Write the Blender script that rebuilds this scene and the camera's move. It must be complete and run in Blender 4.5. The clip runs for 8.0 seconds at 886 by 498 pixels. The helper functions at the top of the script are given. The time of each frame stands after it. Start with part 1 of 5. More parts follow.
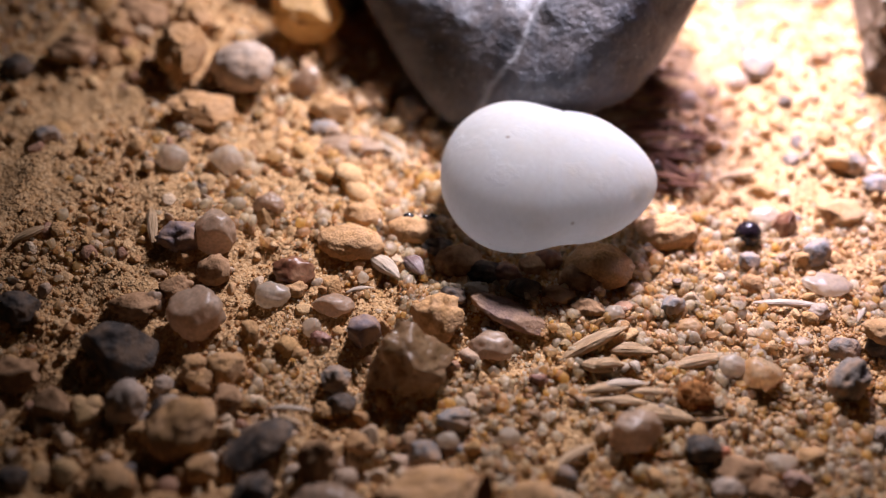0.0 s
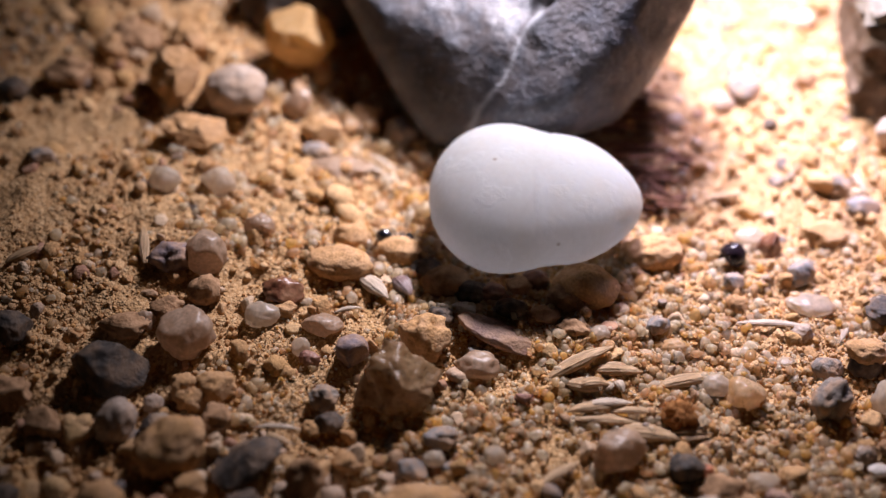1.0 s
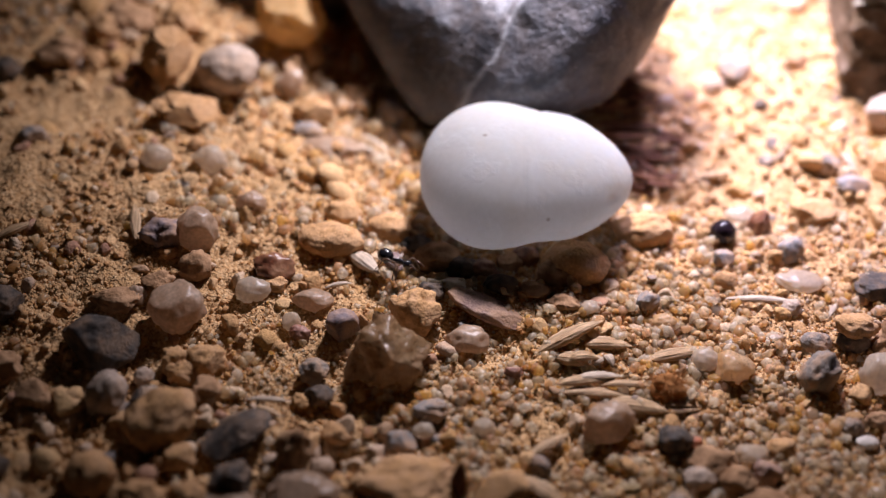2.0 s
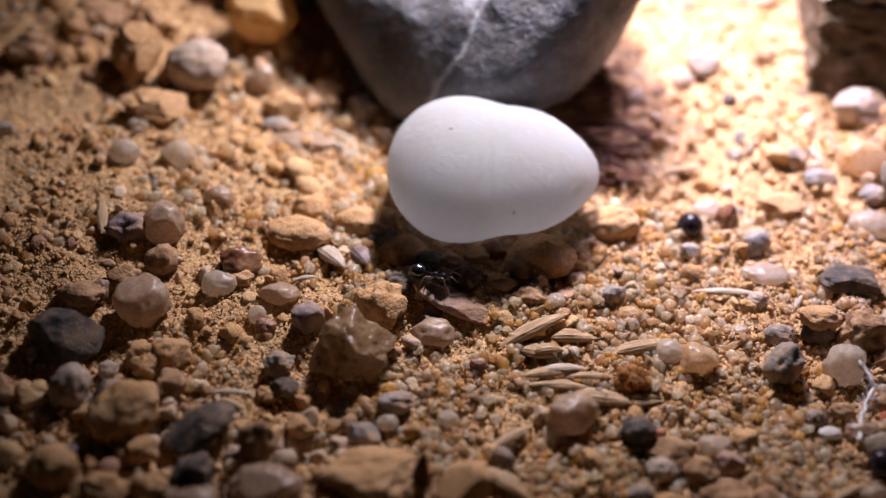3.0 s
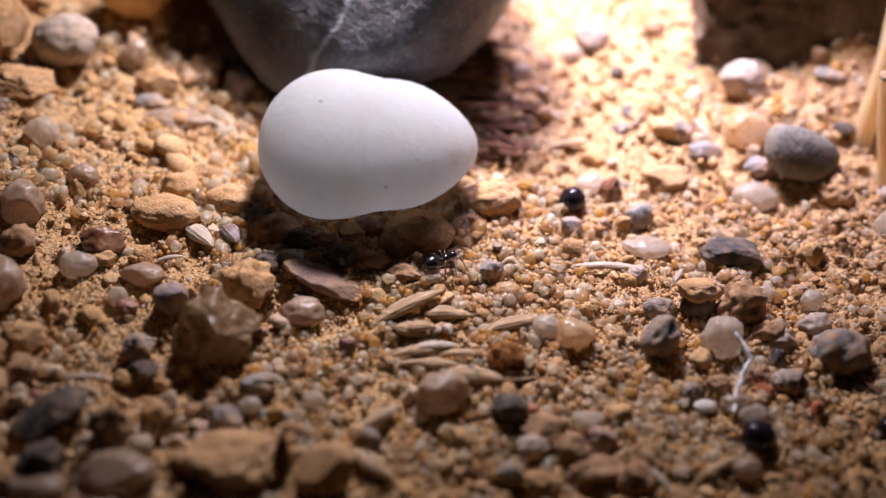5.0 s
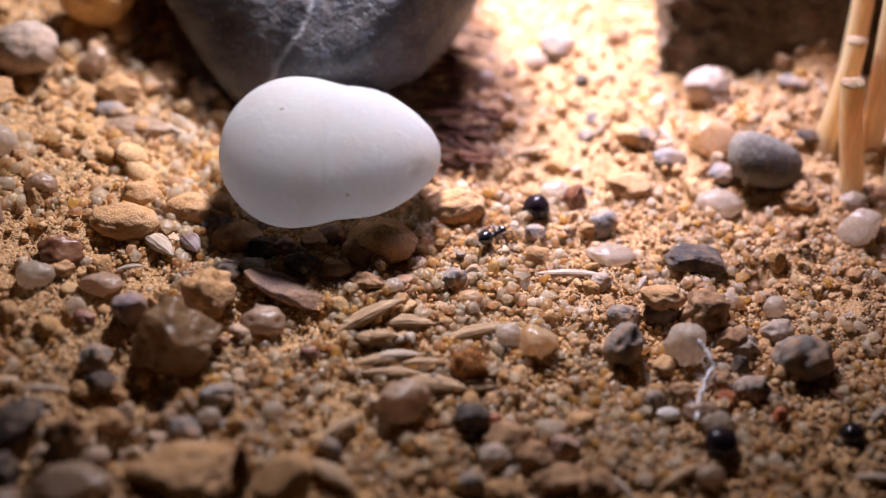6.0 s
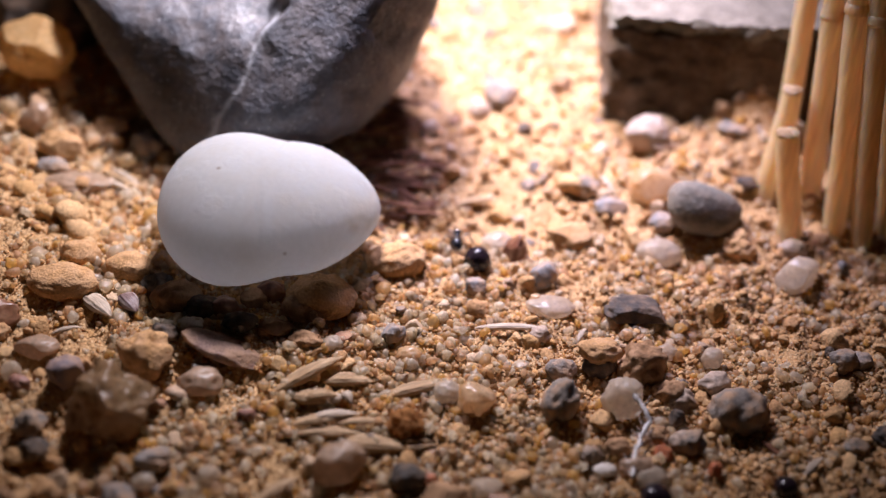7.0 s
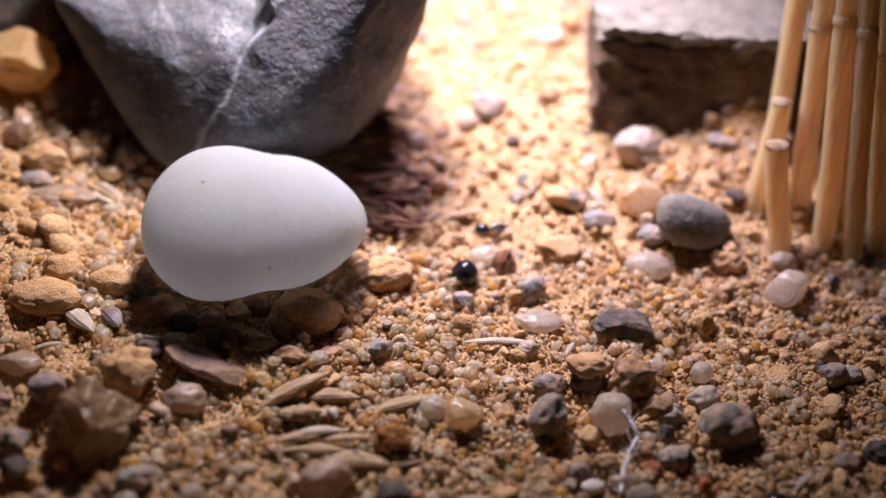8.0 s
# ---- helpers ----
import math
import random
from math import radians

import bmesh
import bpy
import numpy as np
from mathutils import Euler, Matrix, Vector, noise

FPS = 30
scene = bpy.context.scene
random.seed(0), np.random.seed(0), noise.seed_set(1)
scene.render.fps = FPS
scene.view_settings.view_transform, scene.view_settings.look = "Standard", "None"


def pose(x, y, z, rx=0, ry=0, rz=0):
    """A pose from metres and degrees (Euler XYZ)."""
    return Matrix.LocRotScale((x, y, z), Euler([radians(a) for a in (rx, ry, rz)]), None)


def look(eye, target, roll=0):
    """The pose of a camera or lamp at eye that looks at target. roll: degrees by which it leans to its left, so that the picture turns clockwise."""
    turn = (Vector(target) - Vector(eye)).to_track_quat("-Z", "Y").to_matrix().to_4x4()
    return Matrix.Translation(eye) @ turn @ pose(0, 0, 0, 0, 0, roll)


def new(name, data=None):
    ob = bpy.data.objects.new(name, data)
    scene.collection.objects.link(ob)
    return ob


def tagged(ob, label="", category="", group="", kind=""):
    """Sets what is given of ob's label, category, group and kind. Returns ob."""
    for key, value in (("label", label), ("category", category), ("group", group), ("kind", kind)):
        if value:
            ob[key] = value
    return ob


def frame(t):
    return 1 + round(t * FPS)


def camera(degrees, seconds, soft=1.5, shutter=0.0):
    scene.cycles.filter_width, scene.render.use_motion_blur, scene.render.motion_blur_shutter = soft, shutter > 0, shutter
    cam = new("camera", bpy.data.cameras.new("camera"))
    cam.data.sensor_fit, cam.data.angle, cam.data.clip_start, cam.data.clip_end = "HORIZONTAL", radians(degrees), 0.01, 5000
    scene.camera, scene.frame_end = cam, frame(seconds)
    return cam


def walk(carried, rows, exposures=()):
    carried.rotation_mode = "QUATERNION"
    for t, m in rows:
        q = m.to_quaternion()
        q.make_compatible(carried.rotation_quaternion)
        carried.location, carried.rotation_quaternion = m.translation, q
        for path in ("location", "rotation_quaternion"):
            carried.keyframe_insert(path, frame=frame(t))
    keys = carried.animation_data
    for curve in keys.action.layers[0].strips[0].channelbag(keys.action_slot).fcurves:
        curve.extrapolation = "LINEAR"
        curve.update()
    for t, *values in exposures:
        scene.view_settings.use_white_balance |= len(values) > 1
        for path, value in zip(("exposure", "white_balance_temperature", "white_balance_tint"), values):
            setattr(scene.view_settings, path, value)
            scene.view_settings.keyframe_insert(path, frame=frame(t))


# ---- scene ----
# ---- camera: rows of seconds, millimetres and degrees ----
MM = 0.001
LENS = 44.0
cam = camera(LENS, 8.0, soft=1.3)
cam.data.dof.use_dof = True
cam.data.dof.focus_distance = 0.1185
cam.data.dof.aperture_fstop = 8.8
ROWS = [
    (0.0, -11.571, -108.787, 66.890, 57.632, -3.009, 1.901),
    (0.5, -10.589, -109.896, 67.939, 58.187, -3.049, 1.958),
    (1.0, -10.285, -110.040, 67.901, 58.652, -3.083, 1.922),
    (2.5, -8.028, -112.574, 64.804, 58.864, -3.152, 1.668),
    (3.0, -6.298, -112.619, 64.937, 59.005, -3.211, 1.417),
    (3.5, -4.034, -112.051, 64.466, 59.150, -3.193, 1.203),
    (4.0, -1.433, -112.415, 63.580, 59.122, -3.278, 0.236),
    (4.5, 0.787, -110.969, 62.554, 58.688, -3.699, -0.712),
    (6.0, 3.720, -109.972, 61.630, 59.384, -4.268, -2.447),
    (6.5, 5.476, -108.689, 61.839, 59.551, -4.620, -3.343),
    (7.0, 8.000, -108.301, 66.050, 60.223, -4.151, -3.718),
    (7.5, 8.300, -107.637, 66.568, 60.269, -4.164, -3.685),
    (8.0, 8.873, -107.236, 65.999, 60.755, -4.190, -4.049),
]
walk(cam, [(t, pose(MM * x, MM * y, MM * z, rx, ry, rz)) for t, x, y, z, rx, ry, rz in ROWS],
     exposures=[(0.0, 0.08), (2.5, 0.02), (4.5, 0.0), (6.0, -0.08), (7.0, -0.22), (8.0, -0.24)])

# ---- light: one lamp above and behind, a dim room around ----
world = bpy.data.worlds.new("room_light")
scene.world = world
world.use_nodes = True
world.node_tree.nodes["Background"].inputs[0].default_value = (1.0, 0.88, 0.76, 1)
world.node_tree.nodes["Background"].inputs[1].default_value = 0.003
scene.view_settings.exposure = 0.0
lamp_data = bpy.data.lights.new("lamp", "SPOT")
lamp_data.energy = 1.10
lamp_data.color = (1.02, 0.93, 1.05)
lamp_data.spot_size = radians(115)
lamp_data.spot_blend = 1.0
lamp_data.shadow_soft_size = 0.0065
lamp = new("lamp_light", lamp_data)
lamp.matrix_world = look((0.005, 0.0315, 0.086), (0.009, 0.0385, 0.0))
# a second, narrow lamp makes the bright patch behind the rock
beam_data = bpy.data.lights.new("beam", "SPOT")
beam_data.energy = 0.86
beam_data.color = (0.97, 0.88, 1.40)
beam_data.spot_size = radians(66)
beam_data.spot_blend = 1.0
beam_data.shadow_soft_size = 0.008
beam = new("beam_light", beam_data)
beam.matrix_world = look((0.028, 0.034, 0.098), (0.037, 0.035, 0.012))

# ---- materials ----
def material(name, colors, rough=0.6, scale=0.5, bump=0.3, fine=4.0, gloss=0.4, sss=0.0, clear=0.0, island=False, spread=0.5, flecks=None, metal=0.0, dust=0.0, stretch=None, glow=0.0, mottle=1.0):
    """A stone-like surface: colors blended by coarse and fine noise (scale and fine: features per millimetre)."""
    mat = bpy.data.materials.new(name)
    mat.use_nodes = True
    nt = mat.node_tree
    nodes, links = nt.nodes, nt.links
    bsdf = nodes["Principled BSDF"]
    co = nodes.new("ShaderNodeTexCoord")
    big = nodes.new("ShaderNodeTexNoise")
    big.inputs["Scale"].default_value = scale * 1000
    big.inputs["Detail"].default_value = 5
    big.inputs["Roughness"].default_value = 0.62
    small = nodes.new("ShaderNodeTexNoise")
    small.inputs["Scale"].default_value = fine * 1000
    small.inputs["Detail"].default_value = 3
    space = co.outputs["Object"]
    if stretch:
        grain = nodes.new("ShaderNodeMapping")
        grain.inputs["Scale"].default_value = stretch
        links.new(space, grain.inputs["Vector"])
        space = grain.outputs["Vector"]
    links.new(space, big.inputs["Vector"])
    links.new(space, small.inputs["Vector"])
    ramp = nodes.new("ShaderNodeValToRGB")
    els = ramp.color_ramp.elements
    while len(els) < len(colors):
        els.new(0.5)
    n = len(colors)
    for i, c in enumerate(colors):
        pos = 0.5 + (i / (n - 1) - 0.5) * (1.0 if island else spread) if n > 1 else 0.5
        els[i].position = pos
        els[i].color = (*c, 1)
    if island:
        geo = nodes.new("ShaderNodeNewGeometry")
        ramp.color_ramp.interpolation = "CONSTANT"
        links.new(geo.outputs["Random Per Island"], ramp.inputs["Fac"])
    else:
        links.new(big.outputs["Fac"], ramp.inputs["Fac"])
    hue = nodes.new("ShaderNodeMixRGB")
    hue.blend_type = "MULTIPLY"
    hue.inputs[0].default_value = 1.0
    tone = nodes.new("ShaderNodeMapRange")
    tone.inputs["From Min"].default_value, tone.inputs["From Max"].default_value = 0.25, 0.75
    tone.inputs["To Min"].default_value, tone.inputs["To Max"].default_value = 1 - 0.38 * mottle, 1 + 0.30 * mottle
    links.new(small.outputs["Fac"], tone.inputs["Value"])
    links.new(ramp.outputs["Color"], hue.inputs[1])
    links.new(tone.outputs["Result"], hue.inputs[2])
    last = hue.outputs["Color"]
    if flecks:
        spot = nodes.new("ShaderNodeTexVoronoi")
        spot.inputs["Scale"].default_value = flecks[1] * 1000
        links.new(co.outputs["Object"], spot.inputs["Vector"])
        cut = nodes.new("ShaderNodeMath")
        cut.operation = "LESS_THAN"
        cut.inputs[1].default_value = flecks[2]
        links.new(spot.outputs["Distance"], cut.inputs[0])
        mix = nodes.new("ShaderNodeMixRGB")
        mix.inputs[2].default_value = (*flecks[0], 1)
        links.new(cut.outputs[0], mix.inputs[0])
        links.new(last, mix.inputs[1])
        last = mix.outputs["Color"]
    if dust:
        # sand dust caught in patches
        film = nodes.new("ShaderNodeTexNoise")
        film.inputs["Scale"].default_value = 550
        film.inputs["Detail"].default_value = 6
        links.new(co.outputs["Object"], film.inputs["Vector"])
        edge = nodes.new("ShaderNodeMapRange")
        edge.inputs["From Min"].default_value, edge.inputs["From Max"].default_value = 0.40, 0.62
        edge.inputs["To Min"].default_value, edge.inputs["To Max"].default_value = 0.12 * dust, dust
        links.new(film.outputs["Fac"], edge.inputs["Value"])
        coat = nodes.new("ShaderNodeMixRGB")
        coat.inputs[2].default_value = (0.47, 0.285, 0.16, 1)
        links.new(edge.outputs["Result"], coat.inputs[0])
        links.new(last, coat.inputs[1])
        last = coat.outputs["Color"]
    links.new(last, bsdf.inputs["Base Color"])
    vary = nodes.new("ShaderNodeMapRange")
    vary.inputs["To Min"].default_value, vary.inputs["To Max"].default_value = max(rough - 0.15, 0.05), min(rough + 0.2, 1.0)
    links.new(big.outputs["Fac"], vary.inputs["Value"])
    links.new(vary.outputs["Result"], bsdf.inputs["Roughness"])
    bsdf.inputs["Specular IOR Level"].default_value = gloss
    bsdf.inputs["Metallic"].default_value = metal
    if sss:
        bsdf.inputs["Subsurface Weight"].default_value = sss
        bsdf.inputs["Subsurface Radius"].default_value = (1.0, 0.7, 0.45)
        bsdf.inputs["Subsurface Scale"].default_value = 0.0009 if island else 0.0012
    if clear:
        bsdf.inputs["Transmission Weight"].default_value = clear
        bsdf.inputs["IOR"].default_value = 1.5
    if bump:
        add = nodes.new("ShaderNodeMath")
        add.operation = "MULTIPLY_ADD"
        add.inputs[1].default_value = 0.5
        links.new(small.outputs["Fac"], add.inputs[0])
        links.new(big.outputs["Fac"], add.inputs[2])
        bmp = nodes.new("ShaderNodeBump")
        bmp.inputs["Strength"].default_value = min(bump, 1.0)
        bmp.inputs["Distance"].default_value = 0.00030 * max(bump, 0.2)
        links.new(add.outputs[0], bmp.inputs["Height"])
        links.new(bmp.outputs["Normal"], bsdf.inputs["Normal"])
    if glow:
        # light shines through thin or clear pieces
        thin = nodes.new("ShaderNodeBsdfTranslucent")
        blend = nodes.new("ShaderNodeMixShader")
        blend.inputs[0].default_value = glow
        links.new(last, thin.inputs["Color"])
        links.new(bsdf.outputs["BSDF"], blend.inputs[1])
        links.new(thin.outputs["BSDF"], blend.inputs[2])
        links.new(blend.outputs["Shader"], nodes["Material Output"].inputs["Surface"])
    return mat


M = {
    "tan": material("tan_stone", [(0.291, 0.155, 0.061), (0.485, 0.280, 0.121), (0.583, 0.371, 0.187)], 0.85, 0.45, 0.9, 3.5, 0.25, dust=0.68),
    "ochre": material("ochre_stone", [(0.387, 0.209, 0.085), (0.530, 0.304, 0.137), (0.612, 0.390, 0.200)], 0.85, 0.5, 0.9, 4, 0.25, dust=0.55),
    "honey": material("honey_yellow_stone", [(0.52, 0.31, 0.12), (0.68, 0.44, 0.19), (0.78, 0.56, 0.30)], 0.6, 0.4, 0.5, 3, 0.35, glow=0.6, dust=0.15),
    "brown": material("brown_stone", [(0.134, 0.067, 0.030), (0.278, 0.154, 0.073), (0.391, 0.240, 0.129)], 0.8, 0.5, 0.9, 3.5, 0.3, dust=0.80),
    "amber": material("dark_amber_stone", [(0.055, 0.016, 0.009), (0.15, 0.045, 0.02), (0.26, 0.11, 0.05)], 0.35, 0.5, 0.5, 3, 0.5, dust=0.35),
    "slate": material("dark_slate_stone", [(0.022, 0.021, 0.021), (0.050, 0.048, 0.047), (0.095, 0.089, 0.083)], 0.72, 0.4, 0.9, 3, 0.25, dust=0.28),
    "gray": material("gray_stone", [(0.13, 0.12, 0.11), (0.21, 0.195, 0.175), (0.30, 0.275, 0.24)], 0.75, 0.5, 0.8, 4, 0.3, dust=0.80),
    "bluegray": material("blue_gray_stone", [(0.14, 0.14, 0.145), (0.215, 0.215, 0.215), (0.30, 0.29, 0.28)], 0.7, 0.5, 0.6, 4, 0.3, dust=0.74),
    "violet": material("violet_gray_stone", [(0.10, 0.082, 0.098), (0.18, 0.145, 0.16), (0.26, 0.205, 0.21)], 0.7, 0.5, 0.7, 3.5, 0.35, dust=0.61),
    "quartz": material("milky_quartz", [(0.74, 0.62, 0.46), (0.84, 0.75, 0.62), (0.90, 0.84, 0.75)], 0.32, 0.4, 0.22, 2.5, 0.45, clear=0.4, glow=0.5, dust=0.30, mottle=0.5),
    "pinkquartz": material("pinkish_quartz", [(0.50, 0.35, 0.24), (0.63, 0.47, 0.34), (0.74, 0.60, 0.47)], 0.36, 0.4, 0.5, 2.5, 0.5, clear=0.2, glow=0.42, dust=0.55, mottle=0.9),
    "smoky": material("smoky_quartz", [(0.14, 0.075, 0.03), (0.34, 0.215, 0.105), (0.62, 0.47, 0.28)], 0.28, 0.3, 0.9, 2.5, 0.55, clear=0.35, glow=0.3, dust=0.61),
    "pinkbrown": material("pink_brown_stone", [(0.20, 0.115, 0.095), (0.33, 0.215, 0.18), (0.45, 0.32, 0.27)], 0.65, 0.5, 0.7, 4, 0.35, dust=0.68),
    "coral": material("coral_red_stone", [(0.46, 0.12, 0.05), (0.62, 0.22, 0.10)], 0.5, 0.6, 0.4, 3, 0.4, glow=0.2, dust=0.20),
    "red": material("dull_red_stone", [(0.20, 0.085, 0.065), (0.33, 0.16, 0.125)], 0.5, 0.7, 0.5, 3, 0.4, dust=0.30),
    "seed": material("black_seed_coat", [(0.008, 0.006, 0.009), (0.022, 0.011, 0.014)], 0.22, 0.5, 0.06, 3, 0.4),
    "white": material("white_stone", [(0.74, 0.68, 0.60), (0.82, 0.77, 0.70)], 0.5, 0.6, 0.3, 4, 0.4, glow=0.35, dust=0.12, mottle=0.5),
    "flat": material("flat_gray_stone", [(0.155, 0.145, 0.12), (0.205, 0.19, 0.16), (0.255, 0.24, 0.205)], 0.9, 0.7, 1.0, 3, 0.2, dust=0.15),
    "yellow": material("yellow_quartz", [(0.80, 0.43, 0.13), (0.86, 0.65, 0.41), (0.90, 0.77, 0.60)], 0.25, 0.3, 0.2, 2.5, 0.45, clear=0.35, glow=0.45, dust=0.12, mottle=0.4),
    "grain": material("dusty_sand_grains", [(0.480, 0.275, 0.121), (0.544, 0.326, 0.155), (0.426, 0.232, 0.099), (0.590, 0.380, 0.197), (0.508, 0.291, 0.128), (0.453, 0.279, 0.143), (0.544, 0.300, 0.117), (0.381, 0.202, 0.087)], 0.85, 1.2, 0.8, 6, 0.25, island=True),
    "clear": material("quartz_sand_grains", [(0.90, 0.76, 0.54), (0.93, 0.84, 0.67), (0.87, 0.64, 0.37), (0.94, 0.88, 0.76), (0.90, 0.74, 0.50), (0.92, 0.68, 0.32), (0.93, 0.84, 0.66), (0.87, 0.66, 0.45), (0.94, 0.87, 0.73), (0.86, 0.66, 0.44)], 0.22, 1.0, 0.4, 4, 0.5, clear=0.5, glow=0.66, island=True, mottle=0.4, dust=0.14),
    "clod": material("tan_clods", [(0.474, 0.278, 0.127), (0.549, 0.336, 0.162), (0.502, 0.296, 0.127), (0.597, 0.380, 0.194), (0.436, 0.247, 0.117), (0.569, 0.340, 0.150)], 0.9, 0.9, 1.0, 4, 0.2, island=True),
    "gravel": material("fine_gravel", [(0.515, 0.314, 0.146), (0.336, 0.213, 0.123), (0.600, 0.454, 0.310), (0.300, 0.237, 0.178), (0.448, 0.336, 0.249), (0.150, 0.140, 0.138), (0.560, 0.358, 0.164), (0.580, 0.433, 0.290), (0.330, 0.170, 0.110), (0.403, 0.295, 0.196)], 0.7, 0.9, 0.9, 4, 0.35, island=True, dust=0.5),
    "dun": material("dun_gray_stone", [(0.28, 0.215, 0.165), (0.40, 0.32, 0.26), (0.50, 0.42, 0.35)], 0.75, 0.45, 0.6, 3, 0.3, dust=0.42),
    "twig": material("reddish_bark", [(0.085, 0.032, 0.016), (0.16, 0.068, 0.036), (0.24, 0.120, 0.068)], 0.8, 0.6, 0.6, 4, 0.25),
    "husk": material("dry_husk", [(0.30, 0.165, 0.075), (0.64, 0.435, 0.245), (0.84, 0.65, 0.43)], 0.5, 2.2, 1.0, 6, 0.4, glow=0.28, stretch=(0.07, 1, 1)),
    "redhusk": material("reddish_husk", [(0.16, 0.065, 0.036), (0.29, 0.135, 0.078), (0.40, 0.225, 0.138)], 0.6, 1.6, 0.9, 5, 0.3, glow=0.15, stretch=(0.08, 1, 1)),
    "straw": material("straw", [(0.84, 0.57, 0.29), (0.91, 0.70, 0.43), (0.94, 0.80, 0.57)], 0.42, 0.35, 0.25, 2.0, 0.45, glow=0.45, sss=0.9, stretch=(1, 1, 0.10), mottle=0.5),
    "palehusk": material("pale_husk", [(0.40, 0.29, 0.20), (0.62, 0.50, 0.38), (0.72, 0.62, 0.51)], 0.55, 1.6, 0.8, 4, 0.35, glow=0.2, stretch=(0.10, 1, 1)),
    "plumhusk": material("plum_brown_husk", [(0.10, 0.055, 0.055), (0.24, 0.16, 0.15), (0.66, 0.56, 0.50)], 0.4, 1.4, 0.8, 4, 0.4, glow=0.15, stretch=(0.10, 1, 1), spread=0.35),
    "fuzz": material("brown_fuzz", [(0.40, 0.17, 0.055), (0.58, 0.28, 0.10)], 0.9, 0.7, 0.3, 4, 0.2, glow=0.35),
    "fibre": material("white_fibre", [(0.66, 0.63, 0.60), (0.78, 0.76, 0.74)], 0.8, 0.7, 0.2, 4, 0.2),
    "ant": material("black_ant_shell", [(0.006, 0.006, 0.008), (0.014, 0.013, 0.016)], 0.16, 1.0, 0.1, 8, 0.9),
    "antleg": material("dark_ant_leg", [(0.07, 0.038, 0.022), (0.16, 0.09, 0.055)], 0.28, 1.0, 0.05, 8, 0.7),
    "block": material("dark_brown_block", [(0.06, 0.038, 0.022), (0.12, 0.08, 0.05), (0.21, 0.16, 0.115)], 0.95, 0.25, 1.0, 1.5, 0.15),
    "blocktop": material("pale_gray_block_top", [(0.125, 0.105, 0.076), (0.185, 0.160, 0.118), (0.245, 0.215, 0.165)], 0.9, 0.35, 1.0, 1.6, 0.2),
}
M["straw"].node_tree.nodes["Principled BSDF"].inputs["Subsurface Scale"].default_value = 0.0032


# ---- helpers of this place; lengths in millimetres ----
def part(name, bm, mat, parent=None, label="", smooth=True):
    """Links a bmesh (in millimetres) as one mesh object."""
    me = bpy.data.meshes.new(name)
    for v in bm.verts:
        v.co *= MM
    bm.to_mesh(me)
    bm.free()
    if smooth:
        me.polygons.foreach_set("use_smooth", [True] * len(me.polygons))
    me.materials.append(mat)
    ob = new(name, me)
    if parent:
        ob.parent = parent
    if label:
        ob["label"] = label
    return ob


def empty(name, m):
    ob = new(name)
    ob.empty_display_size = 0.002
    ob.matrix_world = m
    return ob


def at(x, y, z, rx=0, ry=0, rz=0):
    return pose(MM * x, MM * y, MM * z, rx, ry, rz)


def base(x, y):
    """The lie of the sand, without its grain."""
    if y < -5:
        z = 0.27 * (y + 5)
        if y < -60:
            z = -14.85 + 0.02 * (y + 60)
    else:
        z = 3.8 * (1 - math.exp(-(y + 5) * 0.071))
    bank = max(0.0, -x - 14) * 0.15 * min(1.0, max(0.0, (y + 24) / 32))
    z += 5.0 * math.tanh(bank / 5.0)
    z += 1.5 * math.exp(-((x + 6) / 12) ** 2 - ((y + 11) / 3) ** 2)
    if 25 < x:
        z += 0.05 * min(x - 25, 45)
    # the sand climbs away behind the rock and the reeds
    side = min(max((x + 20) / 40, 0.0), 1.0)
    foot = (8 - 0.4 * min(max(x - 28, 0.0), 15.0)) * side + 12.5 * (1 - side)
    u = max(0.0, y - foot)
    z += 16 * math.tanh((0.42 + 0.05 * side) * u * u / (u + 3.0) / 16)
    z += 1.5 * math.exp(-((x - 62) / 12) ** 2 - ((y - 20) / 6) ** 2)
    # a heap against the block and a dip beside it
    z += 3.8 * math.exp(-((x - 61.5) / 4.5) ** 2 - ((y - 20.6) / 2.3) ** 2)
    z -= 3.0 * math.exp(-((x - 44.0) / 3.2) ** 2 - ((y - 19.5) / 3.0) ** 2)
    # two small burrows
    for hx, hy, deep in ((48.4, -8.3, 3.0), (55.0, -11.0, 2.2)):
        z -= deep * math.exp(-((x - hx) / 1.7) ** 2 - ((y - hy) / 1.6) ** 2)
    return z - 0.7


def lie(x, y):
    z = base(x, y)
    z += 0.7 * noise.noise((x * 0.13, y * 0.13, 3.1)) + 0.95 * noise.noise((x * 0.33, y * 0.33, 8.2))
    # hollows between the stones at the near left
    if y < -14 and x < -4:
        z -= 1.3 * min(1.0, (-14 - y) / 8) * min(1.0, (-4 - x) / 8) * max(0.0, 0.25 + noise.noise((x * 0.24, y * 0.24, 6.6)))
    return z


def grit(x, y):
    return lie(x, y) + 0.60 * noise.noise((x * 0.8, y * 0.8, 1.2)) + 0.28 * noise.noise((x * 1.9, y * 1.9, 5.2))


